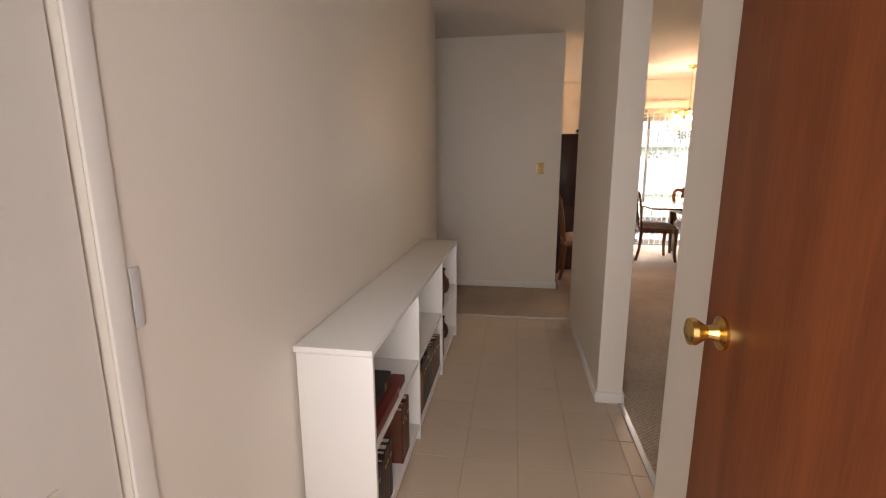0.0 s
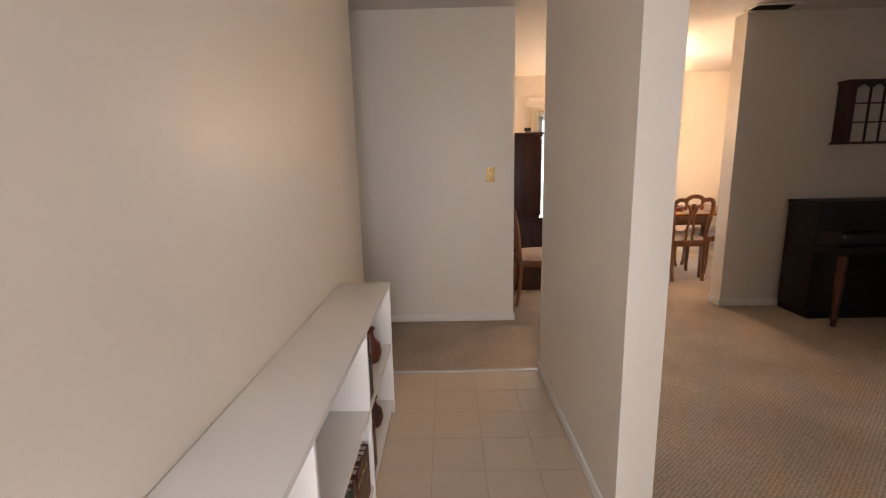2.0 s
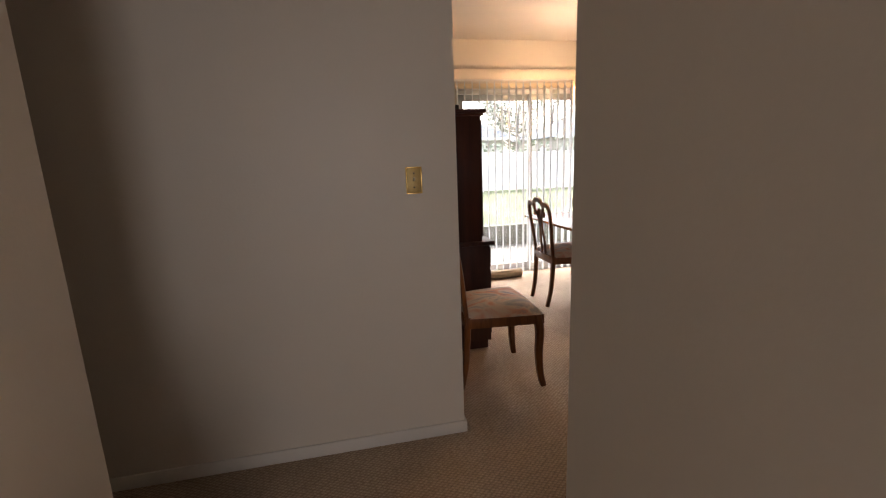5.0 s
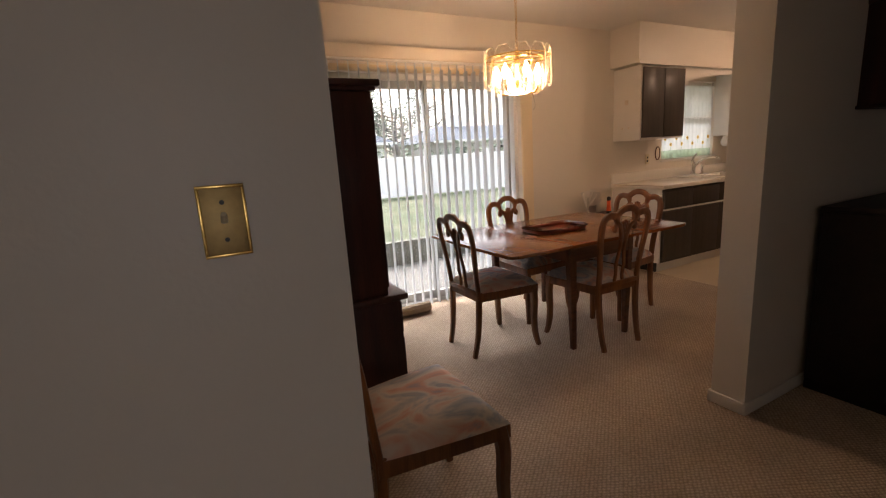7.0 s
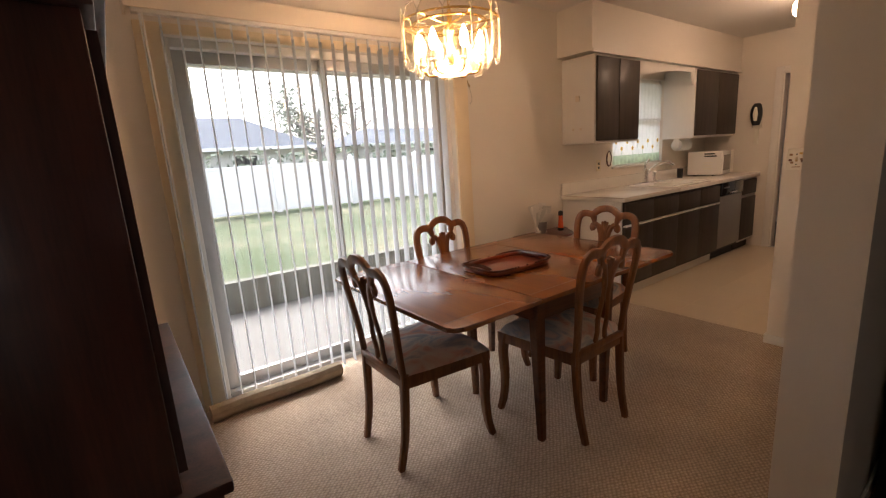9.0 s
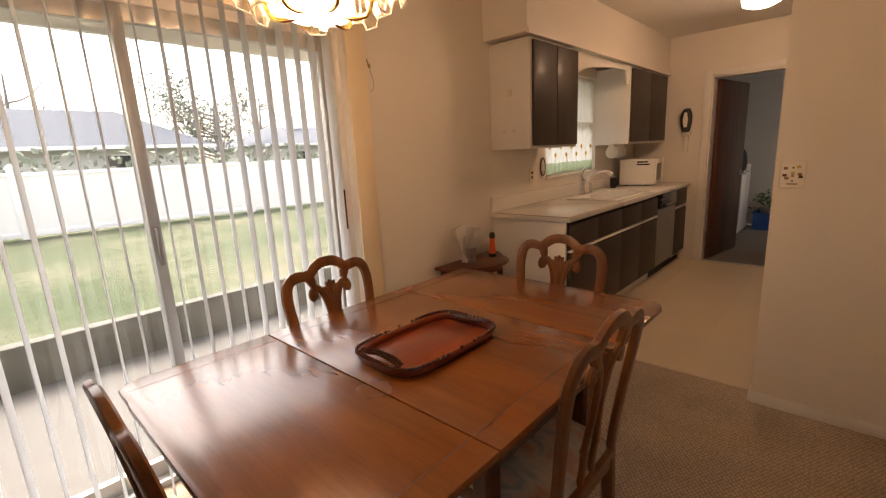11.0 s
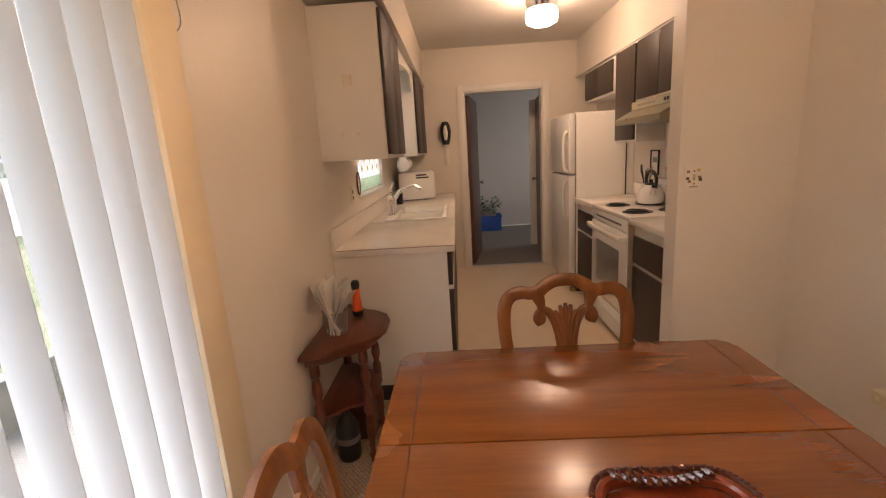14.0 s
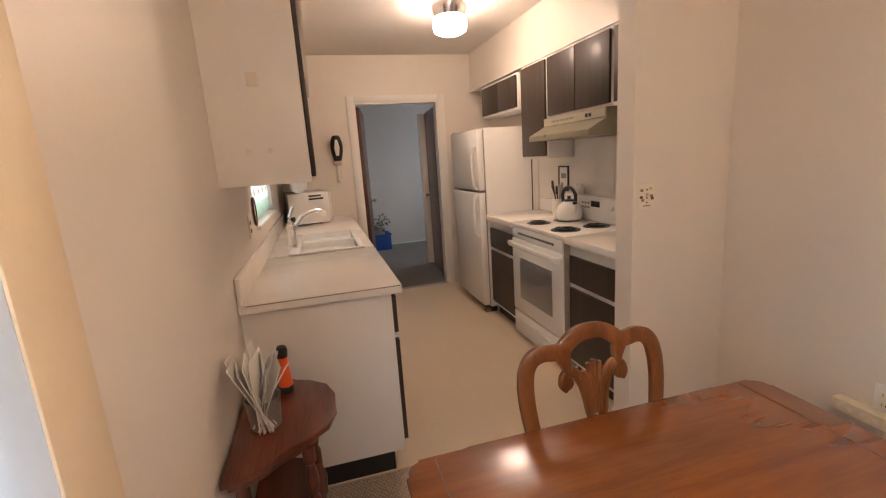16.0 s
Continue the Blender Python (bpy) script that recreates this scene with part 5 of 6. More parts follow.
for x0, x1 in ((SX0 + 0.03, 5.862), (5.888, SX1 - 0.03)):
    part("bowl", boxes((x0, x1, SY0 + 0.03, SY1 - 0.055, 0.8695, 0.8735), (x0, x0 + 0.006, SY0 + 0.03, SY1 - 0.055, 0.8737, 0.912), (x1 - 0.006, x1, SY0 + 0.03, SY1 - 0.055, 0.8737, 0.912), (x0 + 0.0062, x1 - 0.0062, SY0 + 0.03, SY0 + 0.036, 0.8737, 0.912), (x0 + 0.0062, x1 - 0.0062, SY1 - 0.061, SY1 - 0.055, 0.8737, 0.912)), "enamel", sk)
    part("drain", lathe([(0.035, 0.874), (0.03, 0.8755)], ((x0 + x1) / 2, 7.42, 0), 14), "chrome", sk)
fa = thing("faucet", Matrix.Translation((5.76, 7.655, 0.922)) @ Matrix.Diagonal((1.2, 1.2, 1.2, 1)), "chrome single-lever kitchen faucet behind the sink", "faucet")
part("base_plate", box(-0.10, 0.10, -0.025, 0.025, 0, 0.012, 0.005), "chrome", fa)
part("body", lathe([(0.026, 0.012), (0.024, 0.03), (0.022, 0.09), (0.026, 0.11), (0.018, 0.13)]), "chrome", fa)
part("spout", sweep(smooth_path([(0, 0, 0.07), (0.05, -0.06, 0.15), (0.1, -0.14, 0.175), (0.12, -0.19, 0.15)], 5), 0.0135, seg=10, power=1), "chrome", fa)
part("lever", sweep(smooth_path([(0, 0, 0.12), (-0.01, 0.0, 0.16), (0.02, -0.02, 0.21)], 4), [0.012, 0.011, 0.011, 0.010, 0.010, 0.009, 0.009, 0.008, 0.008], seg=8), "chrome", fa)
part("sprayer", lathe([(0.016, 0.012), (0.013, 0.04), (0.012, 0.08), (0.016, 0.1), (0.01, 0.11)], (0.15, 0.0, -0.012), 12), "chrome", fa)

mw = thing("microwave", pose(6.90, 7.56, 0.9105, 0, 0, 8), "small white microwave oven on the worktop", "microwave")
part("case", box(-0.02, 0.48, -0.19, 0.17, 0.012, 0.29, 0.008), "enamel", mw)
part("door", box(-0.02, 0.34, -0.205, -0.1905, 0.02, 0.285, 0.005), "enamel", mw)
part("window", box(0.02, 0.29, -0.207, -0.2052, 0.06, 0.24), "blackgloss", mw)
part("control_panel", box(0.345, 0.48, -0.205, -0.1905, 0.02, 0.285, 0.004), "cream", mw)
for z in (0.225, 0.252):
    part("label_bar", box(-0.0212, -0.0202, -0.12 - 0.02 * (z < 0.24), -0.01, z, z + 0.016), "black", mw, "dark printed label")
for k in range(3):
    part("vent", box(-0.0212, -0.0202, -0.10, 0.0, 0.08 + k * 0.035, 0.092 + k * 0.035), "cream", mw)
for x in (0.02, 0.44):
    part("foot", lathe([(0.012, 0), (0.012, 0.012)], (x, -0.1, 0), 8), "black", mw)
    part("foot", lathe([(0.012, 0), (0.012, 0.012)], (x, 0.1, 0), 8), "black", mw)
pt = thing("paper_towel_holder", (6.42, 7.60, 1.295), "white paper towel roll hung under the cabinet", "paper towel")
part("roll", lathe([(0.02, -0.12), (0.06, -0.12), (0.06, 0.12), (0.02, 0.12)], axis="X", seg=24), "lace", pt)
for x in (-0.128, 0.128):
    part("bracket", box(x - 0.004, x + 0.004, -0.03, 0.03, -0.035, 0.07, 0.003), "white", pt)
    part("cap", lathe([(0.038, -0.004), (0.038, 0.004)], (x + (0.009 if x > 0 else -0.009), 0, 0), 20, "X"), "white", pt)
ju = thing("dark_cup", (6.62, 7.70, 0.9105), "small dark cup at the back of the worktop", "cup")
part("body", lathe([(0.03, 0), (0.034, 0.05), (0.034, 0.11), (0.03, 0.112)], seg=16), "black", ju)

# kitchen window with cafe curtains
kw = tagged(thing("window_kitchen", (0, 7.86, 0), "white framed kitchen window with printed cafe curtain", "window"), kind="structure")
for b in ((5.38, 5.42, 0, 0.08, 1.12, 2.03), (6.35, 6.39, 0, 0.08, 1.12, 2.03), (5.42, 6.35, 0, 0.08, 1.12, 1.16), (5.42, 6.35, 0, 0.08, 1.99, 2.03), (5.42, 6.35, 0.02, 0.06, 1.56, 1.60)):
    part("window_frame", box(*b, 0.003), "trim", kw)
part("window_sill", box(5.36, 6.41, -0.075, 0.0, 1.10, 1.122, 0.004), "trim", kw)
for z0, z1 in ((1.16, 1.56), (1.60, 1.99)):
    g = part("pane", box(5.42, 6.35, 0.035, 0.04, z0, z1), "pane", kw)
    g.visible_shadow = False


def wavy(x0, x1, z0, z1, y, amp, n, thick=0.0016):
    bm = bmesh.new()
    cols = []
    for i in range(n + 1):
        u = i / n
        x = x0 + (x1 - x0) * u
        col = []
        for z in (z0, (z0 + z1) / 2, z1):
            f = 0.4 + 0.6 * (z1 - z) / (z1 - z0)
            yy = y + amp * f * math.sin(u * 2 * math.pi * (x1 - x0) / 0.075)
            col.append((bm.verts.new((x, yy, z)), bm.verts.new((x, yy + thick, z))))
        cols.append(col)
    for a, b in zip(cols, cols[1:]):
        for k in range(2):
            for s in (0, 1):
                bm.faces.new((a[k][s], b[k][s], b[k + 1][s], a[k + 1][s]))
    return bm


cu = thing("cafe_curtain", (0, 0, 0), "white kitchen curtain with sunflower print and green hem", "curtain")
part("cloth", wavy(5.40, 6.37, 1.23, 1.60, 7.835, 0.009, 90), "lace", cu)
part("hem", wavy(5.40, 6.37, 1.14, 1.2295, 7.835, 0.010, 90), "green", cu, "green printed hem")
part("upper_cloth", wavy(5.40, 5.90, 1.61, 1.985, 7.837, 0.008, 50), "lace", cu)
part("upper_cloth", wavy(5.87, 6.37, 1.61, 1.985, 7.832, 0.008, 50), "lace", cu)
part("rod", sweep([(5.385, 7.836, 1.605), (6.385, 7.836, 1.605)], 0.006, seg=8, power=1), "white", cu)
for k in range(9):
    x = 5.46 + k * 0.105
    z = 1.30 if k % 2 else 1.37
    fl = part("flower", lathe([(0.024, -0.001), (0.02, 0.001)], axis="Y", seg=9), "yellow", cu, "printed yellow flower", at=pose(x, 7.822, z))
    part("flower_centre", lathe([(0.009, -0.0018), (0.008, -0.0012)], axis="Y", seg=8), "brown", fl)
    part("stem", box(x - 0.003, x + 0.003, 7.8215, 7.8225, z - 0.07, z - 0.024), "green", cu)
hk = thing("oval_ornament", (5.30, 7.81, 1.21), "oval brass-edged ornament hanging on the kitchen wall", "ornament")
part("plaque", lathe([(0.045, -0.012), (0.05, -0.006), (0.05, 0.0)], axis="Y", seg=24), "cream", hk, at=Matrix.Diagonal((0.7, 1, 1.45, 1)))
part("edge", sweep([(0.038 * math.cos(a), -0.012, 0.075 * math.sin(a)) for a in [2 * math.pi * i / 24 for i in range(24)]], 0.006, closed=True, seg=6, side=(0, 1, 0), power=1), "darkdoor", hk)
ou = thing("outlet", (5.13, 7.81, 1.15), "ivory outlet plate on the kitchen wall", "outlet")
part("plate", box(-0.035, 0.035, -0.006, 0, -0.057, 0.057, 0.003), "ivory", ou)
for z in (-0.02, 0.02):
    part("socket", box(-0.012, 0.012, -0.008, -0.0062, z - 0.011, z + 0.011), "black", ou)
# phone on the end wall
ph = thing("handheld_scanner", Matrix.Translation((7.50, 7.225, 1.56)) @ Matrix.Diagonal((1.3, 1.55, 1.3, 1)), "black and white handheld device in a wall cradle", "wall phone")
part("cradle", box(-0.03, 0, -0.03, 0.03, -0.10, 0.02, 0.008), "cream", ph)
part("body", sweep(smooth_path([(-0.045, 0, -0.07), (-0.05, 0, 0.0), (-0.055, 0, 0.07), (-0.045, 0, 0.12)], 4), [0.022 + 0.018 * math.sin(math.pi * i / 12) for i in range(13)], [0.018 + 0.01 * math.sin(math.pi * i / 12) for i in range(13)], side=(1, 0, 0), power=0.9, seg=12), "black", ph, "dark shell")
part("grip", sweep([(-0.075, 0, -0.03), (-0.082, 0, 0.03), (-0.078, 0, 0.09)], [0.010, 0.018, 0.008], [0.008, 0.012, 0.008], side=(1, 0, 0), seg=10), "cream", ph, "cream front")
part("tail", box(-0.02, -0.005, -0.014, 0.014, -0.24, -0.10, 0.005), "cream", ph)

# ---- kitchen, range side ----
rf = thing("refrigerator", (6.36, 5.53, 0), "cream-white top-freezer refrigerator beside the utility doorway", "refrigerator")
part("cabinet", box(0, 0.76, 0.0, 0.51, 0.05, 1.655, 0.006), "enamel", rf)
part("grille", box(0.01, 0.75, 0.45, 0.515, 0.0, 0.0498), "black", rf)
for z0, z1 in ((0.07, 1.105), (1.12, 1.65)):
    d = part("door", box(0.002, 0.758, 0.518, 0.578, z0, z1, 0.012), "enamel", rf)
    hz = (0.72, 1.08) if z0 < 1 else (1.14, 1.50)
    part("handle", sweep(smooth_path([(0.035, 0.578, hz[0]), (0.035, 0.615, hz[0] + 0.05), (0.035, 0.615, hz[1] - 0.05), (0.035, 0.578, hz[1])], 4), 0.013, 0.011, side=(1, 0, 0), seg=8), "enamel", d)
    part("gasket", box(0.006, 0.754, 0.511, 0.5178, z0 + 0.005, z1 - 0.005), "steel", d)
part("hinge", box(0.70, 0.75, 0.50, 0.56, 1.656, 1.668, 0.003), "enamel", rf)
part("foot", box(0.01, 0.06, 0.50, 0.56, 0.0, 0.03), "brassdull", rf)

st = thing("range", (5.055, 5.53, 0), "white electric coil range with oven window", "stove")
part("body", box(0, 0.755, 0.0, 0.505, 0.03, 0.89, 0.004), "enamel", st)
part("cooktop", box(-0.002, 0.757, 0.0, 0.535, 0.8905, 0.915, 0.006), "enamel", st)
od = part("oven_door", box(0.01, 0.745, 0.506, 0.535, 0.235, 0.80, 0.010), "enamel", st)
part("window", box(0.14, 0.615, 0.5355, 0.538, 0.35, 0.665, 0.001), "steel", od, "grey oven window")
part("handle", sweep(smooth_path([(0.03, 0.53, 0.755), (0.05, 0.575, 0.765), (0.377, 0.585, 0.768), (0.70, 0.575, 0.765), (0.725, 0.53, 0.755)], 5), 0.014, 0.019, seg=10), "enamel", od, "white bar handle")
part("vent_strip", box(0.02, 0.735, 0.506, 0.53, 0.805, 0.888, 0.006), "enamel", st)
for k in range(14):
    part("vent_slot", box(0.12 + k * 0.038, 0.15 + k * 0.038, 0.5302, 0.5312, 0.835, 0.85), "black", st)
part("drawer", box(0.01, 0.745, 0.506, 0.532, 0.04, 0.225, 0.010), "enamel", st)
part("drawer_lip", box(0.08, 0.675, 0.5325, 0.542, 0.155, 0.172, 0.004), "enamel", st)
part("gasket", box(-0.0045, -0.0022, 0.45, 0.53, 0.05, 0.88), "snake", st)
bp_ = part("back_panel", box(0, 0.755, 0.0, 0.07, 0.9155, 1.09, 0.012), "enamel", st)
part("display", box(0.30, 0.40, 0.0702, 0.072, 1.02, 1.06), "blackgloss", bp_)
for x in (0.08, 0.16, 0.60, 0.68):
    part("knob", lathe([(0.022, 0), (0.02, 0.02), (0.008, 0.024)], axis="Y", seg=14), "enamel", bp_, at=pose(x, 0.07, 1.03))
for k in range(6):
    part("button", box(0.42 + (k % 3) * 0.035, 0.445 + (k % 3) * 0.035, 0.0702, 0.0715, 1.005 + (k // 3) * 0.03, 1.02 + (k // 3) * 0.03), "steel", bp_)
for x, y, r in ((0.19, 0.40, 0.085), (0.19, 0.17, 0.075), (0.56, 0.40, 0.075), (0.56, 0.17, 0.085)):
    b = part("drip_pan", lathe([(r + 0.012, 0.9152), (r + 0.01, 0.919), (r * 0.3, 0.9165)], (x, y, 0), 28), "black", st)
    sp = [((r - 0.012) * (1 - t / 70) * math.cos(t * 0.36) + x, (r - 0.012) * (1 - t / 70) * math.sin(t * 0.36) + y, 0.924) for t in range(60)]
    part("coil", sweep(sp, 0.0055, seg=5, power=1), "black", b)

rc = thing("range_cabinet", (0, 0, 0), "white base cabinet with dark brown drawer and door beside the range", "cabinet")
part("body", box(4.562, 5.05, 5.52, 6.02, 0.1, 0.868), "trim", rc)
part("drawer", box(4.60, 5.03, 6.0205, 6.038, 0.63, 0.80, 0.003), "cabdoor", rc)
part("door", box(4.60, 5.03, 6.0205, 6.038, 0.13, 0.60, 0.003), "cabdoor", rc)
part("kickboard", box(4.562, 5.05, 5.52, 5.97, 0, 0.0995), "rubber", rc)
rc2 = thing("range_cabinet", (0, 0, 0), "white base cabinet with dark brown drawer and door beside the refrigerator", "cabinet")
part("body", box(5.82, 6.34, 5.52, 6.02, 0.1, 0.868), "trim", rc2)
part("drawer", box(5.84, 6.32, 6.0205, 6.038, 0.63, 0.80, 0.003), "cabdoor", rc2)
part("door", box(5.84, 6.32, 6.0205, 6.038, 0.13, 0.60, 0.003), "cabdoor", rc2)
part("kickboard", box(5.82, 6.34, 5.52, 5.97, 0, 0.0995), "rubber", rc2)
for x0, x1 in ((4.562, 5.05), (5.818, 6.345)):
    c2 = thing("worktop", (0, 0, 0), "short white laminate worktop beside the range", "worktop")
    part("slab", box(x0, x1, 5.52, 6.06, 0.87, 0.91, 0.003), "laminate", c2)
    part("backsplash", box(x0, x1, 5.518, 5.54, 0.9102, 1.02, 0.003), "laminate", c2)

upper(4.562, 5.025, 5.52, 5.74, 1.66, 2.105, 1, 1, "white wall cabinet with dark brown door over the worktop")
upper(5.03, 5.79, 5.52, 5.74, 1.66, 2.105, 2, 1, "white wall cabinet with dark brown doors over the range hood")
upper(5.795, 6.225, 5.52, 5.74, 1.37, 2.105, 1, 1, "tall white wall cabinet with dark brown door beside the range hood")
upper(6.29, 7.12, 5.52, 5.74, 1.79, 2.09, 2, 1, "short white wall cabinet with dark brown doors over the refrigerator")
hd = thing("range_hood", (5.03, 5.52, 1.50), "olive green range hood under the cabinets", "range hood")
bm = bmesh.new()
prof = [(0.0, 0.0), (0.385, 0.0), (0.385, 0.035), (0.26, 0.10), (0.26, 0.159), (0.0, 0.159)]
ends = [[bm.verts.new((x, y, z)) for y, z in prof] for x in (0.0, 0.755)]
for i in range(len(prof)):
    j = (i + 1) % len(prof)
    bm.faces.new((ends[0][i], ends[0][j], ends[1][j], ends[1][i]))
bm.faces.new(ends[0])
bm.faces.new(ends[1][::-1])
part("body", bm, "olive", hd)
part("front_panel", box(0.01, 0.745, 0.2605, 0.265, 0.105, 0.155), "sage", hd)
for x in (0.15, 0.19):
    part("switch", box(x, x + 0.025, 0.2652, 0.27, 0.118, 0.14, 0.002), "black", hd)
for k in range(5):
    part("vent", box(0.35 + k * 0.06, 0.395 + k * 0.06, 0.2652, 0.267, 0.122, 0.136), "olive", hd)

kt = thing("kettle", (5.565, 5.71, 0.9295), "white enamel kettle with black handle on the stove", "kettle")
part("body", lathe([(0.085, 0), (0.098, 0.02), (0.097, 0.06), (0.075, 0.105), (0.045, 0.125), (0.04, 0.13)], seg=28), "enamel", kt)
part("lid", lathe([(0.042, 0.1302), (0.035, 0.142), (0.012, 0.148), (0.014, 0.165), (0.004, 0.17)], seg=20), "black", kt)
part("handle", sweep(smooth_path([(-0.075, 0, 0.11), (-0.085, 0, 0.18), (-0.03, 0, 0.225), (0.04, 0, 0.222), (0.085, 0, 0.175), (0.075, 0, 0.11)], 4), 0.012, 0.011, side=(0, 1, 0), seg=8), "black", kt)
part("spout", sweep([(-0.08, 0.02, 0.07), (-0.115, 0.03, 0.10), (-0.13, 0.034, 0.125)], [0.022, 0.016, 0.013], seg=10, power=1), "enamel", kt)
part("whistle", lathe([(0.016, 0), (0.016, 0.02)], (-0.133, 0.035, 0.12), 10), "black", kt)
ut = thing("utensil_crock", (5.90, 5.60, 0.9105), "cream utensil crock with utensils behind the kettle", "crock")
part("crock", lathe([(0.045, 0), (0.052, 0.03), (0.05, 0.12), (0.054, 0.13)], seg=20), "cream", ut)
for k, (dx, dy, h) in enumerate(((-0.03, 0.01, 0.25), (0.02, 0.02, 0.28), (0.0, -0.02, 0.26), (0.035, -0.01, 0.23))):
    part("utensil", sweep([(dx * 0.4, dy * 0.4, 0.02), (dx, dy, 0.16), (dx * 1.6, dy * 1.6, h - 0.05), (dx * 1.7, dy * 1.7, h)], [0.005, 0.005, 0.018, 0.014], [0.005, 0.005, 0.006, 0.004], seg=8, side=(0, 1, 0)), "black" if k % 2 else "tin", ut)
for k, x in enumerate((5.70, 5.64)):
    sh = thing("canister", (x, 5.555, 1.0905), "small white shaker on the range back panel", "shaker")
    part("body", lathe([(0.022, 0), (0.024, 0.02), (0.02, 0.06), (0.014, 0.068)], seg=14), "enamel", sh)
    part("cap", lathe([(0.015, 0.0685), (0.012, 0.08)], seg=12), "ivory", sh)
pf = thing("wall_note", (5.95, 5.516, 1.20), "small black framed note on the kitchen wall", "picture frame")
part("frame", boxes((-0.075, 0.075, 0, 0.012, -0.10, -0.088), (-0.075, 0.075, 0, 0.012, 0.088, 0.10), (-0.075, -0.063, 0, 0.012, -0.0878, 0.0878), (0.063, 0.075, 0, 0.012, -0.0878, 0.0878)), "black", pf)
part("sheet", box(-0.063, 0.063, 0, 0.005, -0.0878, 0.0878), "paper", pf)
part("text_bar", box(-0.04, 0.04, 0.0051, 0.0056, 0.0, 0.04), "steel", pf)
single("broom_handle", sweep([(6.352, 5.60, 0.01), (6.352, 5.60, 1.40)], 0.005, seg=6, power=1), "black", "dark rod standing between worktop and refrigerator", "rod")

kl = thing("ceiling_light", (5.97, 6.41, C), "lit glass jar ceiling light in the kitchen", "ceiling light")
part("base", lathe([(0.135, 0.0), (0.135, -0.03), (0.12, -0.06), (0.108, -0.095)], seg=32), "chrome", kl)
part("globe", lathe([(0.108, -0.0955), (0.118, -0.11), (0.122, -0.155), (0.112, -0.19), (0.07, -0.21), (0.01, -0.215)], seg=32), "dome", kl, "ribbed glowing glass")

sw = switch_plate(pose(4.4395, 5.995, 1.192, 0, 0, -90), "cream decorated switch plate with painted kitchen motifs", w=0.095, h=0.125, worn="cream")
for k, (u, v, m_) in enumerate(((-0.028, 0.028, "book_tan"), (0.02, 0.034, "yellow"), (-0.03, -0.004, "book_brown"), (0.026, 0.0, "book_tan"), (0.03, -0.012, "book_brown"), (-0.022, -0.018, "book_tan"))):
    part("painted_motif", box(u - 0.008, u + 0.008, -0.0066, -0.0061, v - 0.006, v + 0.006, 0.0), m_, sw)
part("painted_word", box(-0.02, 0.02, -0.0066, -0.0061, -0.047, -0.042), "book_tan", sw, "illegible painted lettering")

# outlet with adapter in the dining room
oa = thing("outlet", (3.72, 5.516, 0.435), "white outlet plate low on the dining room wall", "outlet")
part("plate", box(-0.035, 0.035, 0, 0.006, -0.057, 0.057, 0.003), "white", oa)
for z in (-0.02, 0.02):
    part("socket", box(-0.014, 0.014, 0.0062, 0.008, z - 0.012, z + 0.012, 0.0005), "cream", oa)
    for x in (-0.006, 0.006):
        part("slot", box(x - 0.0012, x + 0.0012, 0.0081, 0.0086, z - 0.004, z + 0.005), "black", oa)
ad_ = thing("plug_adapter", (3.77, 5.528, 0.37), "yellowed plastic plug-in adapter on the wall", "adapter")
part("case", box(-0.09, 0.09, 0, 0.05, -0.025, 0.025, 0.006), "ivory", ad_)
for k in range(4):
    part("socket", lathe([(0.010, 0.0502), (0.009, 0.052)], (-0.06 + 0.04 * k, 0, 0), 10, "Y"), "cream", ad_)
part("bracket", box(-0.03, 0.03, -0.011, 0, -0.02, 0.02), "ivory", ad_)

# ---- side table by the counter ----
sd = thing("side_table", (4.19, 7.795, 0), "small dark red wooden half-octagon side table with turned legs", "side table")
half = [(x, y * 1.07) for x, y in [(-0.32, 0), (0.32, 0), (0.315, -0.05), (0.29, -0.10), (0.22, -0.165), (0.20, -0.21), (0.14, -0.27), (0.06, -0.295), (-0.06, -0.295), (-0.14, -0.27), (-0.20, -0.21), (-0.22, -0.165), (-0.29, -0.10), (-0.315, -0.05)]]
part("top", prism(half, 0.60, 0.622, 0.006), "side", sd)
part("apron", prism([(x * 0.84, y * 0.82 - 0.005) for x, y in half], 0.555, 0.5995), "side", sd)
part("shelf", prism([(x * 0.8, y * 0.78 - 0.006) for x, y in half], 0.30, 0.316, 0.004), "side", sd)
prof = [(0.020, 0.5545), (0.020, 0.50), (0.012, 0.49), (0.019, 0.46), (0.022, 0.42), (0.013, 0.38), (0.021, 0.36), (0.021, 0.26), (0.013, 0.245), (0.02, 0.20), (0.016, 0.12), (0.011, 0.06), (0.018, 0.04), (0.010, 0.0)]
for x, y in ((-0.245, -0.035), (0.245, -0.035), (-0.13, -0.215), (0.13, -0.215)):
    part("leg", lathe(prof, (x, y, 0), 14), "side", sd)
cn = thing("letter_tin", (4.12, 7.70, 0.6225), "grey printed tin stuffed with envelopes", "tin")
part("can", lathe([(0.045, 0), (0.047, 0.003), (0.055, 0.10), (0.057, 0.104), (0.052, 0.10), (0.044, 0.006)], seg=24), "tin", cn)
re_ = random.Random(5)
for k in range(15):
    e = part("envelope", box(-0.05, 0.05, -0.001, 0.001, 0, re_.uniform(0.19, 0.26)), "paper", cn)
    e.matrix_basis = pose(re_.uniform(-0.012, 0.012), -0.03 + k * 0.0043, 0.01, re_.uniform(-4, 4) + (k - 7) * 4.2, re_.uniform(-12, 12), re_.uniform(-16, 16))
to = thing("flashlight", (4.33, 7.65, 0.6225), "orange and black flashlight standing upright", "flashlight")
part("head", lathe([(0.026, 0), (0.028, 0.006), (0.028, 0.02), (0.025, 0.024)], seg=18), "black", to)
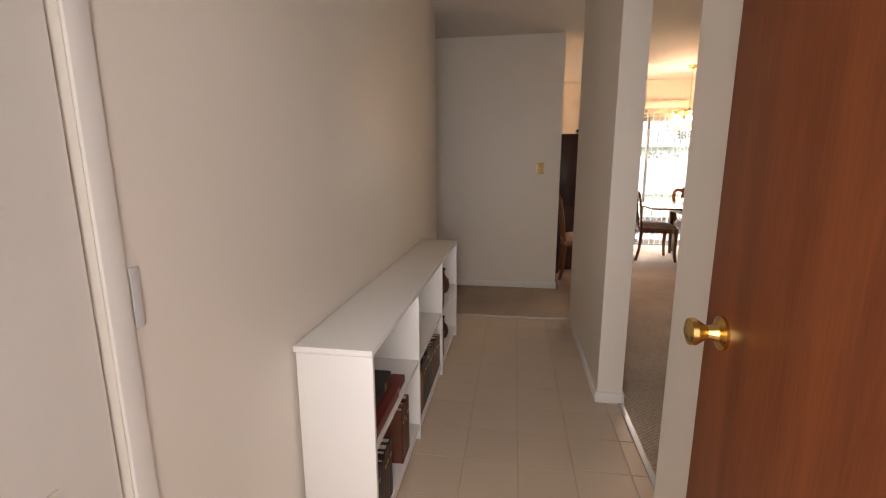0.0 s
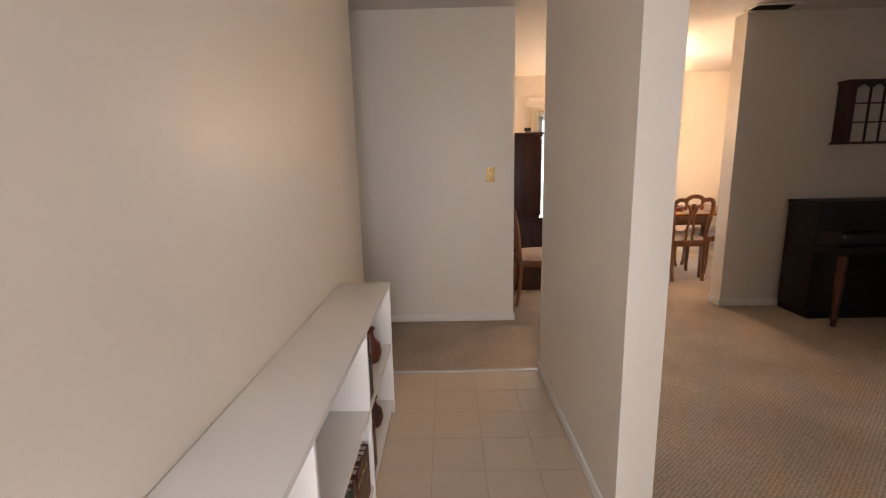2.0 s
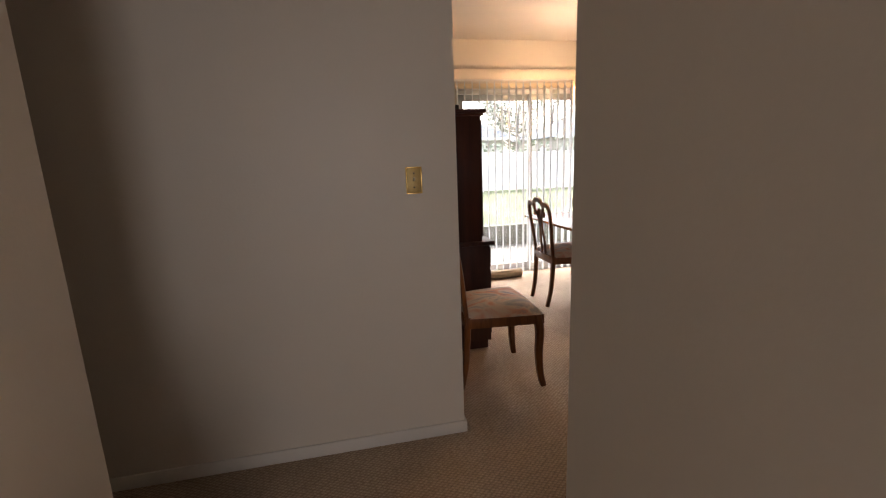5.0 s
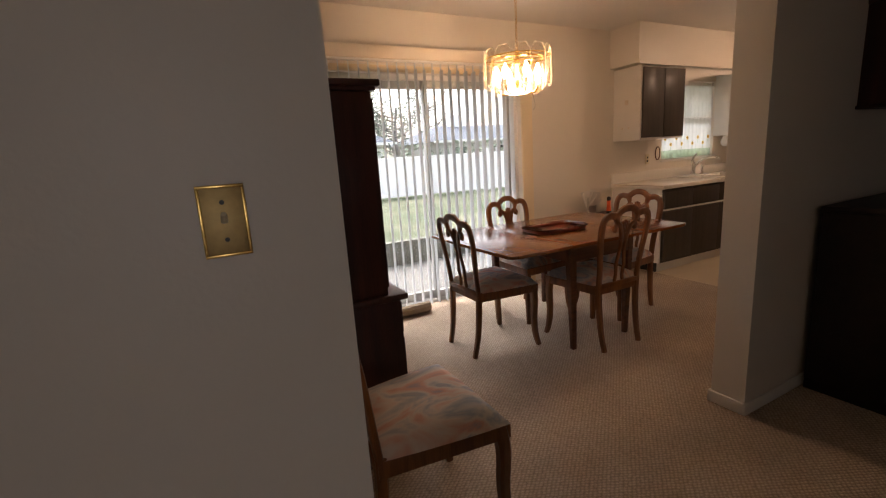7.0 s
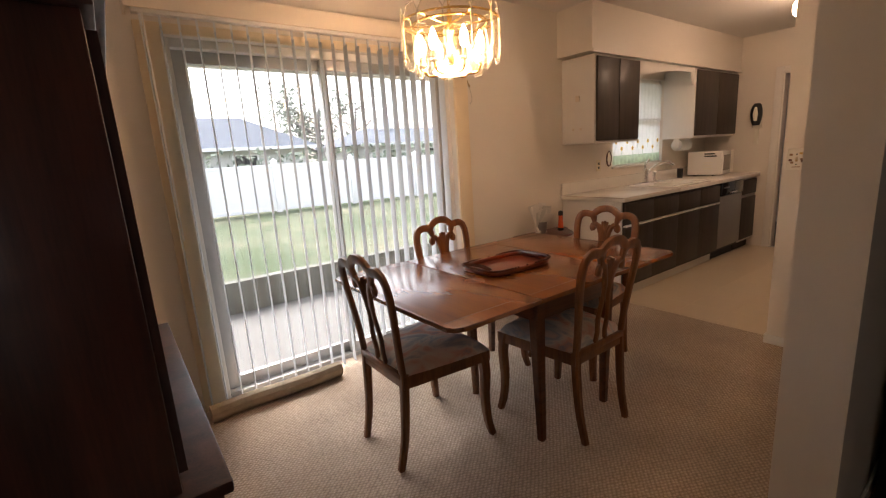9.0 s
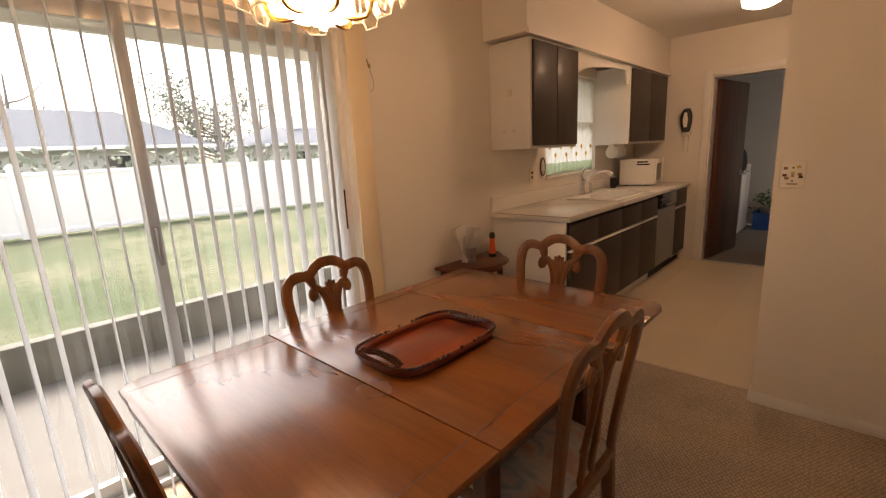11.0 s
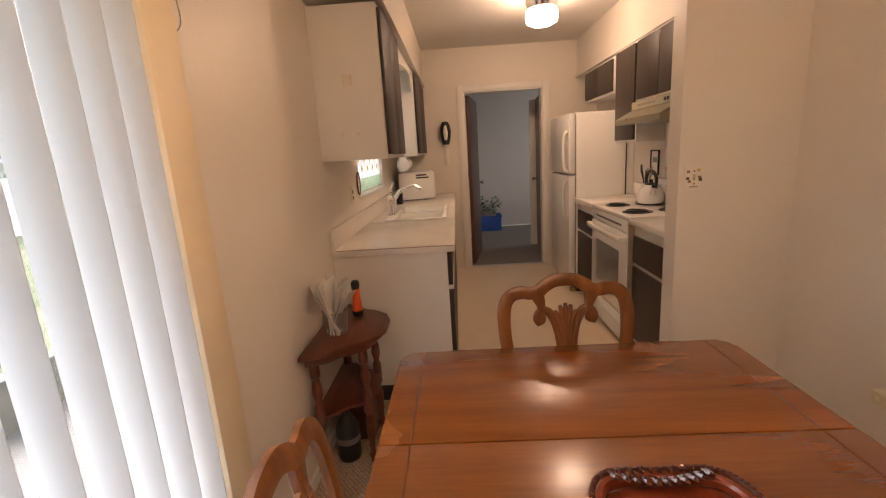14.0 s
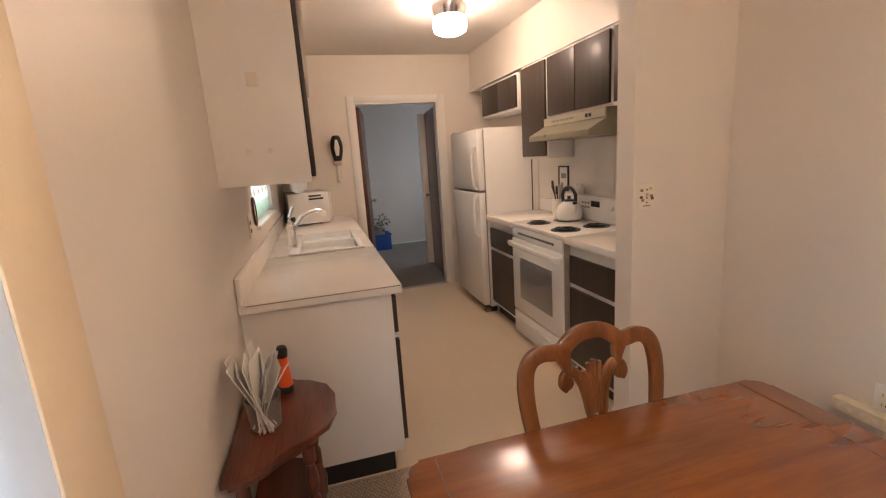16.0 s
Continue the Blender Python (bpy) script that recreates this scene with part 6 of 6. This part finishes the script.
part("barrel", lathe([(0.025, 0.0242), (0.022, 0.06), (0.0185, 0.10), (0.0185, 0.135)], seg=18), "orange", to)
part("cap", lathe([(0.0195, 0.1352), (0.021, 0.15), (0.021, 0.165), (0.016, 0.175), (0.006, 0.178)], seg=18), "black", to)
bt = thing("dark_bottle", (4.10, 7.70, 0.0), "dark bottle with label under the side table", "bottle")
part("body", lathe([(0.05, 0), (0.055, 0.02), (0.055, 0.16), (0.03, 0.21), (0.018, 0.23), (0.018, 0.26)], seg=18), "black", bt)
part("label", lathe([(0.0556, 0.09), (0.0556, 0.12)], seg=18), "tin", bt)
bx = thing("dark_case", (4.28, 7.68, 0.0), "dark brown case under the side table", "case")
part("body", box(-0.07, 0.07, -0.08, 0.08, 0, 0.21, 0.015), "darkdoor", bx)
part("handle", sweep(smooth_path([(-0.04, 0, 0.208), (-0.03, 0, 0.245), (0.03, 0, 0.245), (0.04, 0, 0.208)], 4), 0.008, seg=6), "black", bx)
hk2 = thing("wall_hook", (3.445, 7.81, 1.86), "small dark metal wall hook with loose wire", "hook")
part("hook", sweep(smooth_path([(0, 0, 0.03), (0, -0.012, 0.0), (0, -0.025, -0.02), (0, -0.02, 0.0)], 4), 0.004, seg=6, power=1), "brassdull", hk2)
part("wire", sweep(smooth_path([(0, -0.004, 0.0), (0.025, -0.003, -0.05), (0.035, -0.003, -0.11), (0.012, -0.003, -0.14)], 5), 0.0015, seg=5, power=1), "tin", hk2)

# ---- living room ----
pi = thing("upright_piano", (3.19, 5.33, 0), "dark brown spinet piano against the living room wall", "piano")
part("case", box(0, 1.42, -0.32, 0, 0.06, 0.945, 0.006), "piano", pi)
part("lid", box(-0.012, 1.432, -0.335, 0.0, 0.9455, 0.972, 0.006), "piano", pi)
part("plinth", box(0.01, 1.41, -0.34, 0, 0, 0.0598), "piano", pi)
part("key_bed", box(0.0, 1.42, -0.56, -0.3205, 0.58, 0.64, 0.008), "piano", pi)
part("fallboard", box(0.03, 1.39, -0.50, -0.3205, 0.6405, 0.74, 0.015), "piano", pi)
for x in (0.0, 1.388):
    part("cheek", box(x, x + 0.032, -0.54, -0.3205, 0.6405, 0.76, 0.012), "piano", pi)
for x in (0.07, 1.35):
    part("leg", lathe([(0.024, 0.5795), (0.034, 0.56), (0.034, 0.47), (0.026, 0.45), (0.036, 0.40), (0.022, 0.10), (0.03, 0.07), (0.018, 0.04), (0.018, 0.0)], (x, -0.52, 0), 16), "darkdoor", pi, "turned front leg")
be = thing("piano_bench", (3.75, 4.72, 0), "dark brown wooden piano bench", "bench")
part("seat", box(0, 0.72, -0.18, 0.18, 0.44, 0.50, 0.008), "piano", be)
for x in (0.04, 0.68):
    for y in (-0.14, 0.14):
        part("leg", lathe([(0.02, 0.4395), (0.026, 0.40), (0.016, 0.1), (0.02, 0.06), (0.012, 0)], (x, y, 0), 12), "piano", be)
pb = thing("photo_frame", (3.98, 5.18, 0.9725), "small dark open frame on the piano", "frame")
part("frame", boxes((-0.06, 0.06, 0, 0.012, 0, 0.012), (-0.06, 0.06, 0, 0.012, 0.10, 0.112), (-0.06, -0.048, 0, 0.012, 0.0122, 0.0998), (0.048, 0.06, 0, 0.012, 0.0122, 0.0998)), "piano", pb)
ws = thing("wall_shelf", (3.50, 5.355, 1.424), "dark wooden wall curio shelf with small square compartments", "wall shelf")
WL, WH, WD = 0.86, 0.51, 0.12
part("bottom", box(-0.02, WL + 0.02, -WD - 0.01, 0, 0, 0.018, 0.004), "mahogany", ws)
part("top", box(-0.015, WL + 0.015, -WD, 0, WH - 0.025, WH, 0.006), "mahogany", ws)
for x in (0, WL - 0.016):
    part("side", box(x, x + 0.016, -WD, 0, 0.0185, WH - 0.0255), "mahogany", ws)
part("face", box(0.017, 0.055, -WD + 0.001, -WD + 0.018, 0.0185, WH - 0.0255), "mahogany", ws)
for k in range(1, 7):
    part("divider", box(0.055 + k * 0.113, 0.065 + k * 0.113, -WD + 0.001, -WD + 0.016, 0.0185, WH - 0.0255), "mahogany", ws)
for k in (1, 2):
    part("shelf", box(0.0165, WL - 0.0165, -WD + 0.002, -WD + 0.03, 0.0185 + k * 0.15, 0.0285 + k * 0.15), "mahogany", ws)
for k in range(7):
    bm = bmesh.new()
    x0 = 0.056 + k * 0.113 + (0.009 if k else 0)
    add_sweep(bm, smooth_path([(x0, -WD + 0.006, WH - 0.055), (x0 + 0.03, -WD + 0.006, WH - 0.034), (x0 + 0.052, -WD + 0.006, WH - 0.03), (x0 + 0.074, -WD + 0.006, WH - 0.034), (x0 + 0.102, -WD + 0.006, WH - 0.055)], 4), 0.012, 0.005, side=(0, 1, 0), seg=6)
    part("arch", bm, "mahogany", ws)
vt = thing("ceiling_vent", (2.64, 5.165, C), "dark metal ceiling air vent with white frame", "vent")
part("frame", boxes((0, 0.34, 0, 0.02, -0.012, 0), (0, 0.34, 0.15, 0.17, -0.012, 0), (0, 0.02, 0.0202, 0.1498, -0.012, 0), (0.32, 0.34, 0.0202, 0.1498, -0.012, 0)), "trim", vt)
part("backing", box(0.02, 0.32, 0.02, 0.15, -0.003, -0.0005), "black", vt)
for k in range(8):
    part("slat", box(0.021, 0.319, 0.024 + k * 0.016, 0.026 + k * 0.016, -0.011, -0.0032), "black", vt)

# ---- utility room seen through the doorway ----
ud = thing("utility_door", pose(7.60, 6.985, 0.01, 0, 0, -9), "dark brown wooden door standing open into the utility room", "door")
part("leaf", box(0.02, 0.85, -0.04, 0, 0, 2.0, 0.003), "darkdoor", ud)
for y, r in ((-0.04, 180), (0, 0)):
    part("knob", lathe([(0.03, 0), (0.03, 0.005), (0.012, 0.01), (0.012, 0.03), (0.026, 0.045), (0.022, 0.06)], axis="Y", seg=16), "chrome", ud, "chrome knob", at=pose(0.79, y, 0.95, 0, 0, r))
ud2 = thing("storage_door", pose(7.75, 6.085, 0.01, 0, 0, -5), "brown door with white edge standing open in the utility room", "door")
part("leaf", box(0, 0.80, -0.04, 0, 0, 2.0, 0.003), "side", ud2)
part("edge", box(0.801, 0.86, -0.045, 0.085, 0, 2.0, 0.002), "trim", ud2, "white painted edge")
part("knob", lathe([(0.03, 0), (0.03, 0.005), (0.012, 0.01), (0.012, 0.03), (0.026, 0.045), (0.022, 0.06)], axis="Y", seg=16), "chrome", ud2, at=pose(0.74, 0, 0.95))
wa = thing("washing_machine", (9.28, 6.93, -0.004), "white enamelled washing machine in the utility room", "washing machine")
part("body", box(0, 0.66, 0, 0.66, 0.03, 0.86, 0.008), "enamel", wa)
part("top", box(-0.004, 0.664, -0.004, 0.664, 0.8605, 0.888, 0.008), "enamel", wa)
part("control_panel", box(0.56, 0.66, 0.004, 0.656, 0.8885, 0.99, 0.01), "enamel", wa)
for x, y in ((0.05, 0.05), (0.61, 0.05), (0.05, 0.61), (0.61, 0.61)):
    part("foot", lathe([(0.02, 0), (0.02, 0.0295)], (x, y, 0), 10), "black", wa)
bg = thing("dark_bag", (9.56, 7.10, 0.8845), "dark rounded fabric bag lying on the washing machine", "bag")
part("body", lathe([(0.10, 0.0), (0.16, 0.03), (0.175, 0.14), (0.155, 0.27), (0.10, 0.37), (0.04, 0.40)], seg=20), "rubber", bg)
part("tie", lathe([(0.035, 0.395), (0.05, 0.42), (0.03, 0.44)], seg=12), "rubber", bg)
bn = thing("storage_bin", (10.08, 6.62, -0.004), "blue plastic storage basket on the utility room floor", "storage bin")
part("base", box(-0.17, 0.17, -0.22, 0.22, 0, 0.012), "blue", bn)
for x0, x1, y0, y1 in ((-0.18, -0.168, -0.23, 0.23), (0.168, 0.18, -0.23, 0.23), (-0.1675, 0.1675, -0.23, -0.218), (-0.1675, 0.1675, 0.218, 0.23)):
    part("side", box(x0, x1, y0, y1, 0.0, 0.24, 0.004), "blue", bn)
part("rim", boxes((-0.195, 0.195, -0.245, -0.225, 0.2405, 0.262, 0.004), (-0.195, 0.195, 0.225, 0.245, 0.2405, 0.262, 0.004), (-0.195, -0.175, -0.2248, 0.2248, 0.2405, 0.262, 0.004), (0.175, 0.195, -0.2248, 0.2248, 0.2405, 0.262, 0.004)), "blue", bn)
for k in range(7):
    part("rib", box(-0.186, -0.1805, -0.20 + k * 0.062, -0.185 + k * 0.062, 0.04, 0.20), "blue", bn)
pl = thing("potted_plant", (10.08, 6.62, 0.0125), "leafy green potted plant in the blue basket", "plant")
part("pot", lathe([(0.13, 0), (0.15, 0.2), (0.17, 0.30), (0.17, 0.33), (0.155, 0.32), (0.12, 0.28)], seg=20), "tin", pl)
rp = random.Random(8)
for k in range(60):
    a, r, h = rp.uniform(0, 6.28), rp.uniform(0.04, 0.28), rp.uniform(0.30, 0.62)
    bm = bmesh.new()
    L = rp.uniform(0.06, 0.10)
    vs = [bm.verts.new(p) for p in ((0, 0, 0), (L * 0.5, L * 0.3, 0.012), (L, 0, -0.02), (L * 0.5, -L * 0.3, 0.012), (L * 0.5, 0, 0.0))]
    for f in ((0, 3, 4), (3, 2, 4), (2, 1, 4), (1, 0, 4)):
        bm.faces.new([vs[i] for i in f])
    part("leaf", bm, "leaf", pl, at=pose(r * math.cos(a), r * math.sin(a), h * (1 - r * 0.8), rp.uniform(-40, 40), rp.uniform(-40, 40), math.degrees(a)))
bm = bmesh.new()
for k in range(16):
    a, r = rp.uniform(0, 6.28), rp.uniform(0.08, 0.26)
    add_sweep(bm, smooth_path([(0.02 * math.cos(a), 0.02 * math.sin(a), 0.28), (r * 0.5 * math.cos(a), r * 0.5 * math.sin(a), 0.42), (r * math.cos(a), r * math.sin(a), rp.uniform(0.38, 0.55))], 3), 0.003, seg=4, power=1)
part("stems", bm, "leaf", pl)

# ---- floor pieces, last ----
T = 0.2355
tm = {}
y = 4.122
n = 0
while y > 0.62:
    x = -0.35
    first = True
    edges = [-0.348] + [xx for xx in [0.8375 - T * k for k in range(6, -1, -1)] if -0.33 < xx] + [0.913]
    for a, b in zip(edges, edges[1:]):
        y0 = max(y - T, 0.602)
        key = (round(b - a, 3), round(y - y0, 3))
        if key not in tm:
            tm[key] = mesh("tile", box(0.002, b - a - 0.002, 0.002, y - y0 - 0.002, -0.0028, 0.0, 0.0012, 1), "tile")
        o = new("tile", tm[key])
        o.parent = hall_floor
        o.matrix_basis = Matrix.Translation((a, y0, 0))
    y -= T
V = 0.3048
vm_ = {}
for i in range(10):
    for j in range(8):
        a, b = 4.567 + i * V, min(4.567 + (i + 1) * V, 7.498)
        c, d = 5.518 + j * V, min(5.518 + (j + 1) * V, 7.808)
        if b - a < 0.03 or d - c < 0.03:
            continue
        key = (round(b - a, 3), round(d - c, 3))
        if key not in vm_:
            vm_[key] = mesh("vinyl_square", box(0.0004, b - a - 0.0004, 0.0004, d - c - 0.0004, -0.0018, 0.0, 0.0006, 1), "vinyl")
        o = new("vinyl_square", vm_[key])
        o.parent = kitchen_floor
        o.matrix_basis = Matrix.Translation((a, c, 0))
